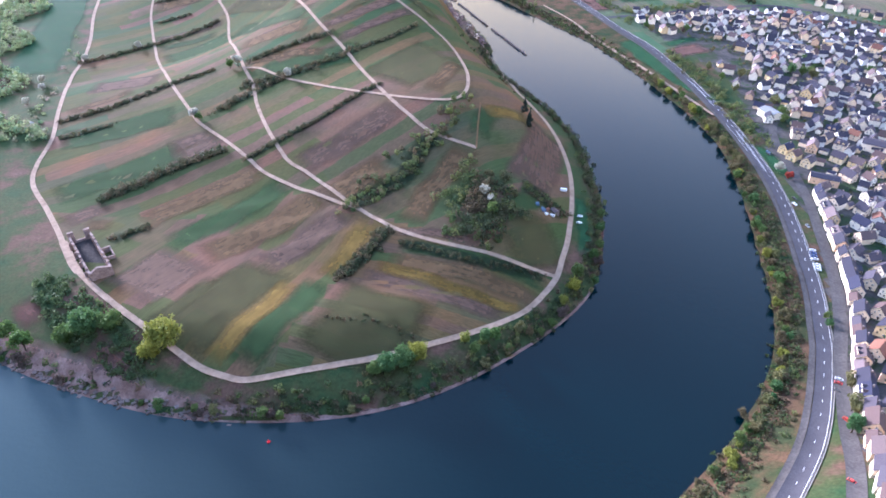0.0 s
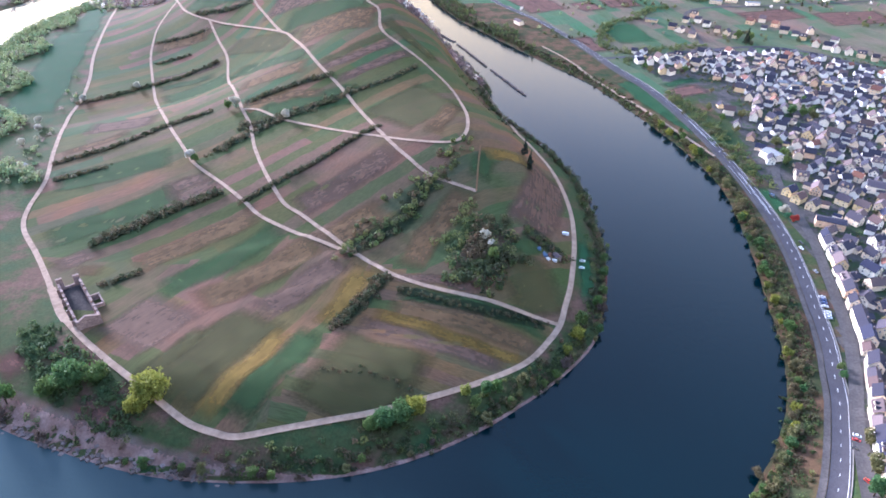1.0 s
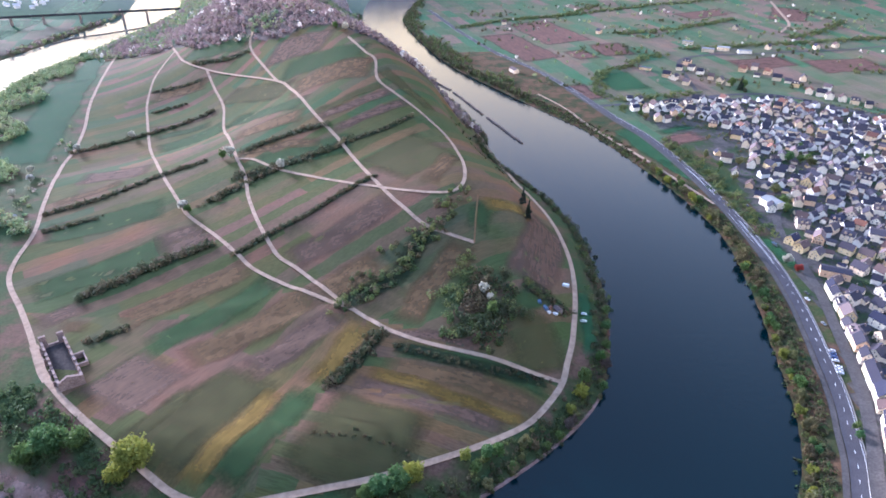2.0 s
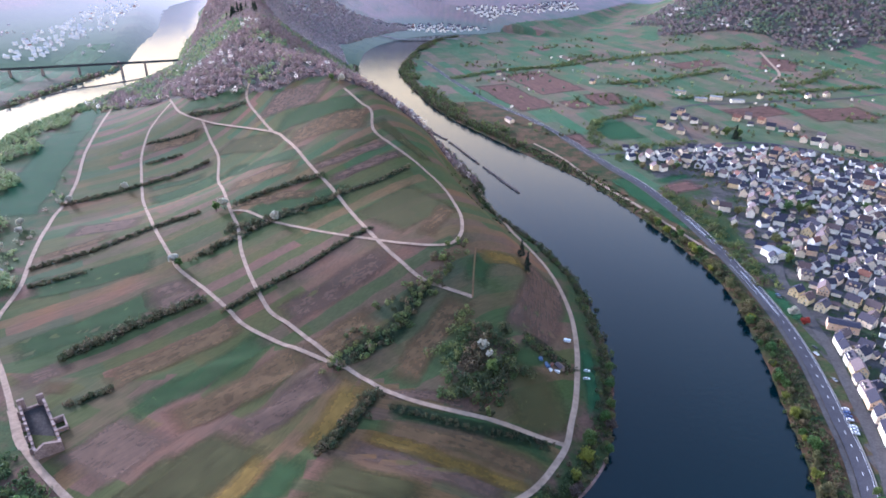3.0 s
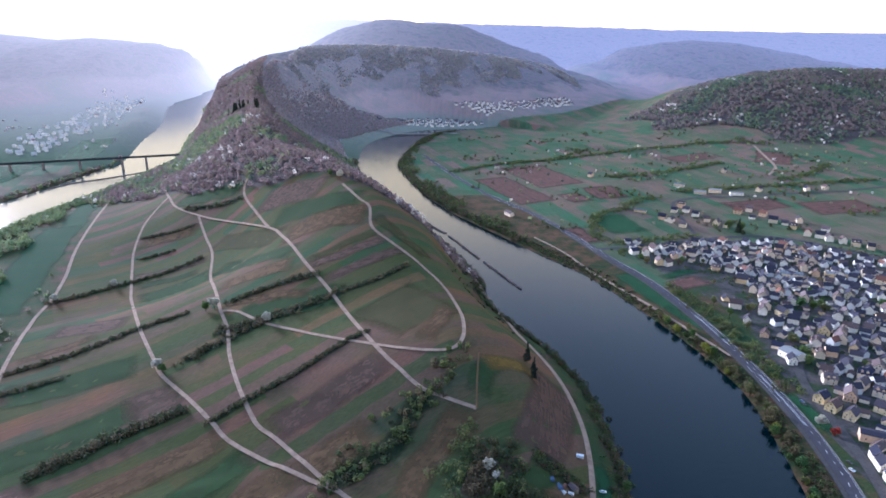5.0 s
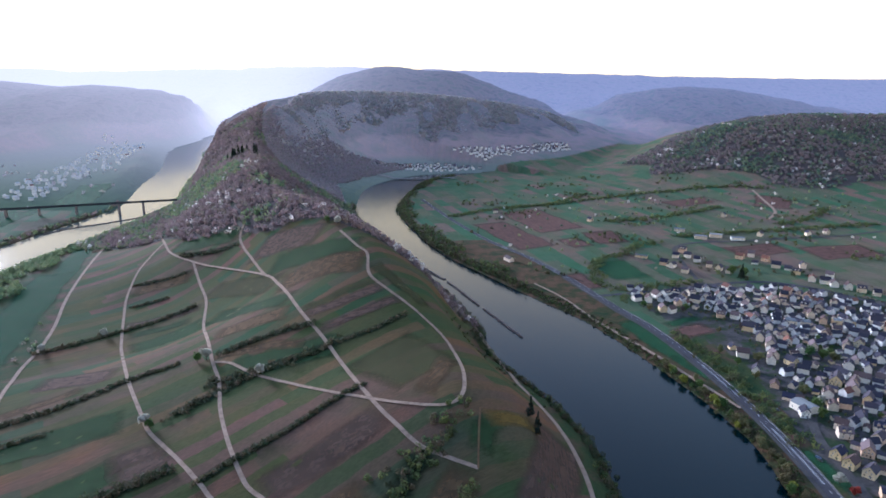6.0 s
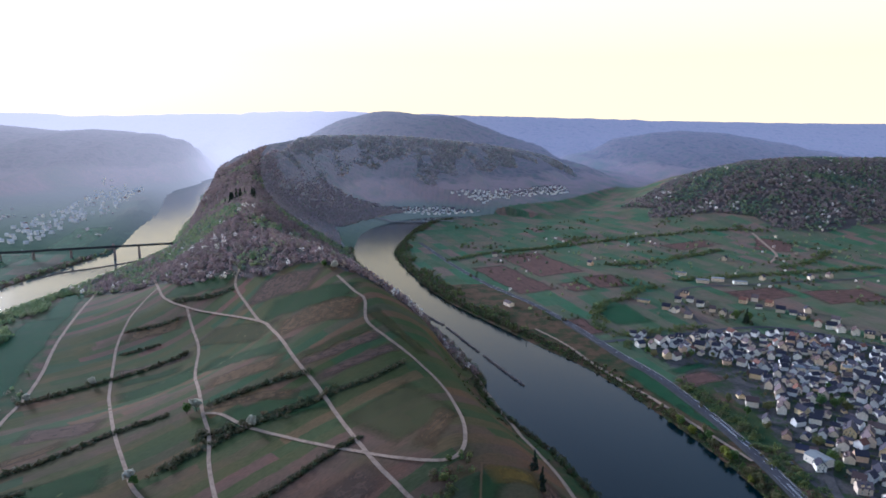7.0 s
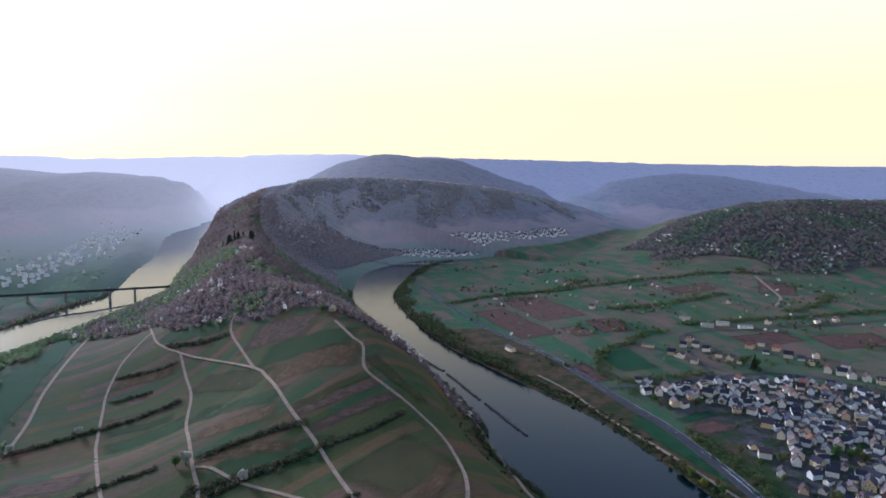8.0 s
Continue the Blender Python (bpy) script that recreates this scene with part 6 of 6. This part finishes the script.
def car_model(paint, label):
    ob = holder("car", pose(0, 0, -50), label, "car")
    s = Solid()
    prof = [(-2.15, 0.35), (-2.2, 0.7), (-1.9, 0.95), (-0.9, 1.0), (1.5, 1.02), (2.1, 0.95), (2.2, 0.6), (2.15, 0.35)]
    n = len(prof)
    s.put([(-0.88, y, z) for y, z in prof] + [(0.88, y, z) for y, z in prof], [tuple(range(n)), tuple(range(2 * n - 1, n - 1, -1))] + [(k, n + k, n + (k + 1) % n, (k + 1) % n) for k in range(n)])
    s.put([(-0.62, -0.35, 1.47), (0.62, -0.35, 1.47), (0.62, 1.2, 1.47), (-0.62, 1.2, 1.47), (-0.62, -0.35, 1.42), (0.62, -0.35, 1.42), (0.62, 1.2, 1.42), (-0.62, 1.2, 1.42)],
          [(0, 1, 2, 3), (7, 6, 5, 4), (0, 4, 5, 1), (1, 5, 6, 2), (2, 6, 7, 3), (3, 7, 4, 0)])
    add("body", s.mesh("body", paint), ob)
    c = Solid().put([(-0.8, -1.0, 0.98), (0.8, -1.0, 0.98), (0.8, 1.85, 0.98), (-0.8, 1.85, 0.98), (-0.6, -0.32, 1.43), (0.6, -0.32, 1.43), (0.6, 1.17, 1.43), (-0.6, 1.17, 1.43)],
                    [(3, 2, 1, 0), (4, 5, 6, 7), (0, 1, 5, 4), (1, 2, 6, 5), (2, 3, 7, 6), (3, 0, 4, 7)])
    add("window", c.mesh("window", GLASS), ob)
    wheel = Solid().drum(0, 0, -0.11, 0.11, 0.32, 0.32, 12).mesh("wheel", TYRE)
    for x in (-0.8, 0.8):
        for y in (-1.35, 1.35):
            add("wheel", wheel, ob, pose(x, y, 0.32, 0, 90, 0))
    return ob


def paint(name, c):
    m, n, l, b = material(name, 0.3, 0.0, 0.5)
    b.inputs["Base Color"].default_value = (*c, 1)
    b.inputs["Coat Weight"].default_value = 0.2
    return m


CARS = {"white": car_model(paint("white_car_paint", (0.78, 0.78, 0.8)), "white car parked beside the village street"), "blue": car_model(paint("blue_car_paint", (0.06, 0.10, 0.25)), "dark blue car parked beside the village street"),
        "red": car_model(paint("red_car_paint", (0.6, 0.05, 0.03)), "red car parked beside the village street"), "grey": car_model(paint("grey_car_paint", (0.25, 0.26, 0.28)), "grey car parked beside the village street"), "black": car_model(paint("black_car_paint", (0.02, 0.02, 0.025)), "black car parked beside the village street")}
for x, y, k, t in ((267, 377, "white", 75), (266, 373.5, "blue", 75), (265, 370, "blue", 75), (264, 366.5, "white", 75), (262.5, 360, "white", 72), (261.5, 357, "white", 72), (260.5, 354, "white", 72), (277, 408, "grey", 10), (294, 527, "blue", 30), (293, 523, "black", 30),
                   (221, 246, "red", 60), (223, 249, "white", 60), (217, 239, "black", 20), (181, 168, "red", 40), (208, 215, "red", 30), (105.5, 418, "white", 80), (103.5, 409, "white", 85), (284, 448, "black", 20), (281, 440, "white", 20), (300, 600, "black", 0)):
    copy_thing(CARS[k], pose(x, y, high(x, y) + 0.5, 0, 0, t))
for ob in [OUTBUILDING, *MODELS, *FAR_MODELS, *OCHRE, *REDS, *CARS.values()]:
    for o in (*ob.children_recursive, ob):
        bpy.data.objects.remove(o)
for x, y, k, s in ((290, 494, "blossom", 1.5), (293, 480, "redtree", 1.2), (204, 205, "tree", 1.3), (214, 222, "olivetree", 1.2), (224, 243, "olivetree", 1.0), (241, 297, "tree", 0.7), (243, 305, "tree", 0.6), (400, 703, "tree", 1.2), (390, 711, "tree", 1.3), (409, 697, "olivetree", 1.2), (413, 712, "tree", 1.0),
                   (338, 628, "olivetree", 1.2), (335, 603, "tree", 1.2), (330, 585, "tree", 1.0), (345, 612, "blossom", 1.4), (476, 706, "tree", 1.2), (434, 962, "fir", 1.5), (427, 980, "tree", 1.6), (440, 970, "tree", 1.7), (266, 846, "olivetree", 1.1), (262, 857, "tree", 1.0), (311, 846, "tree", 1.2), (330, 700, "olivetree", 1.1), (309, 660, "olivetree", 1.0),
                   (305, 690, "tree", 0.9), (300, 720, "olivetree", 1.0)):
    tree(k, x, y, s)
for k in range(110):
    x, y = float(fill.uniform(255, 560)), float(fill.uniform(180, 900))
    left = np.interp(y, [180, 300, 420, 560, 700, 900], [205, 262, 300, 318, 345, 262])
    if x > left and min(math.hypot(x - a, y - b) for a, b in placed) > 6.5:
        tree(["tree", "olivetree", "blossom", "baretree"][int(fill.integers(4))], x, y, float(fill.uniform(0.5, 0.9)))
sx, sy = fill.uniform(215, 600, 3200), fill.uniform(170, 920, 3200)
sl = np.interp(sy, [170, 300, 420, 560, 640, 700, 800, 840, 920], [205, 262, 300, 318, 318, 330, 330, 300, 250])
gap_ = np.min(np.hypot(sx[:, None] - np.array(placed)[:, 0], sy[:, None] - np.array(placed)[:, 1]), 1)
sm = (sx > sl + 4) & (gap_ > 6.0)
copse("garden_shrubs", "shrubs and small trees in the village gardens", sx[sm], sy[sm], 1.7, 1.5, (0, 1), fill, 20, 0.42)
hut = holder("hut", pose(-386, 552, high(-386, 552), 0, 0, 20), "small white hut by the orchard trees", "hut")
add("wall", gable_body(4, 5, 2.6, 4.0).mesh("wall", WALLS), hut)
add("roof", gable_roof(4, 5, 2.6, 4.0, 0.3, 0.15).mesh("roof", HALLROOF), hut)
shed = holder("shed", pose(84, 410, high(84, 410), 0, 0, 30), "small weathered garden shed among scrub", "shed")
add("wall", gable_body(4, 6, 2.4, 3.4).mesh("wall", STONE), shed)
add("roof", gable_roof(4, 6, 2.4, 3.4, 0.3, 0.15).mesh("roof", ROOFS), shed)
BLUE_TARP = plain("blue_tarpaulin", [(0.3, (0.06, 0.09, 0.16)), (0.7, (0.10, 0.14, 0.22))], 1.5, rough=0.5, bump=0.5, dist=0.1)
PALE_BOARD = plain("pale_board", [(0.3, (0.5, 0.48, 0.46)), (0.7, (0.7, 0.68, 0.66))], 1.0)
for x, y, w, l, h, a, mat, nm, label in ((74, 406, 1.6, 3.0, 1.1, 20, BLUE_TARP, "covered_pile", "pile covered with a blue tarpaulin in a garden plot"), (78, 409, 1.0, 2.2, 1.3, -30, REDROOF, "garden_chest", "rusty red chest in a garden plot"),
                                         (76, 403, 1.4, 1.8, 0.8, 45, PALE_BOARD, "board_stack", "stack of pale boards in a garden plot"), (81, 405, 1.2, 2.4, 1.0, 70, PALE_BOARD, "board_stack", "stack of pale boards in a garden plot"), (70, 409, 1.5, 2.0, 1.2, 5, BLUE_TARP, "covered_pile", "pile covered with a blue tarpaulin in a garden plot")):
    add(nm, Solid().box(-w, w, -l, l, -0.5, h * 0.7, 0.15).box(-w * 0.7, w * 0.75, -l * 0.8, l * 0.6, h * 0.7, h, 0.2).mesh(nm, mat), None, pose(x, y, high(x, y), 0, 0, a), label, "clutter")
van = holder("caravan", pose(96, 446, high(96, 446) + 0.4, 0, 0, 70), "white caravan parked beside the shore road", "caravan")
add("body", Solid().box(-1.1, 1.1, -2.6, 2.6, 0.5, 2.5, 0.15).mesh("body", paint("white_van_paint", (0.8, 0.8, 0.8))), van)
for y in (-0.5, 0.5):
    add("wheel", Solid().drum(0, 0, -1.05, 1.05, 0.35, 0.35, 12).mesh("wheel", TYRE), van, pose(0, y, 0.35, 0, 90, 0))
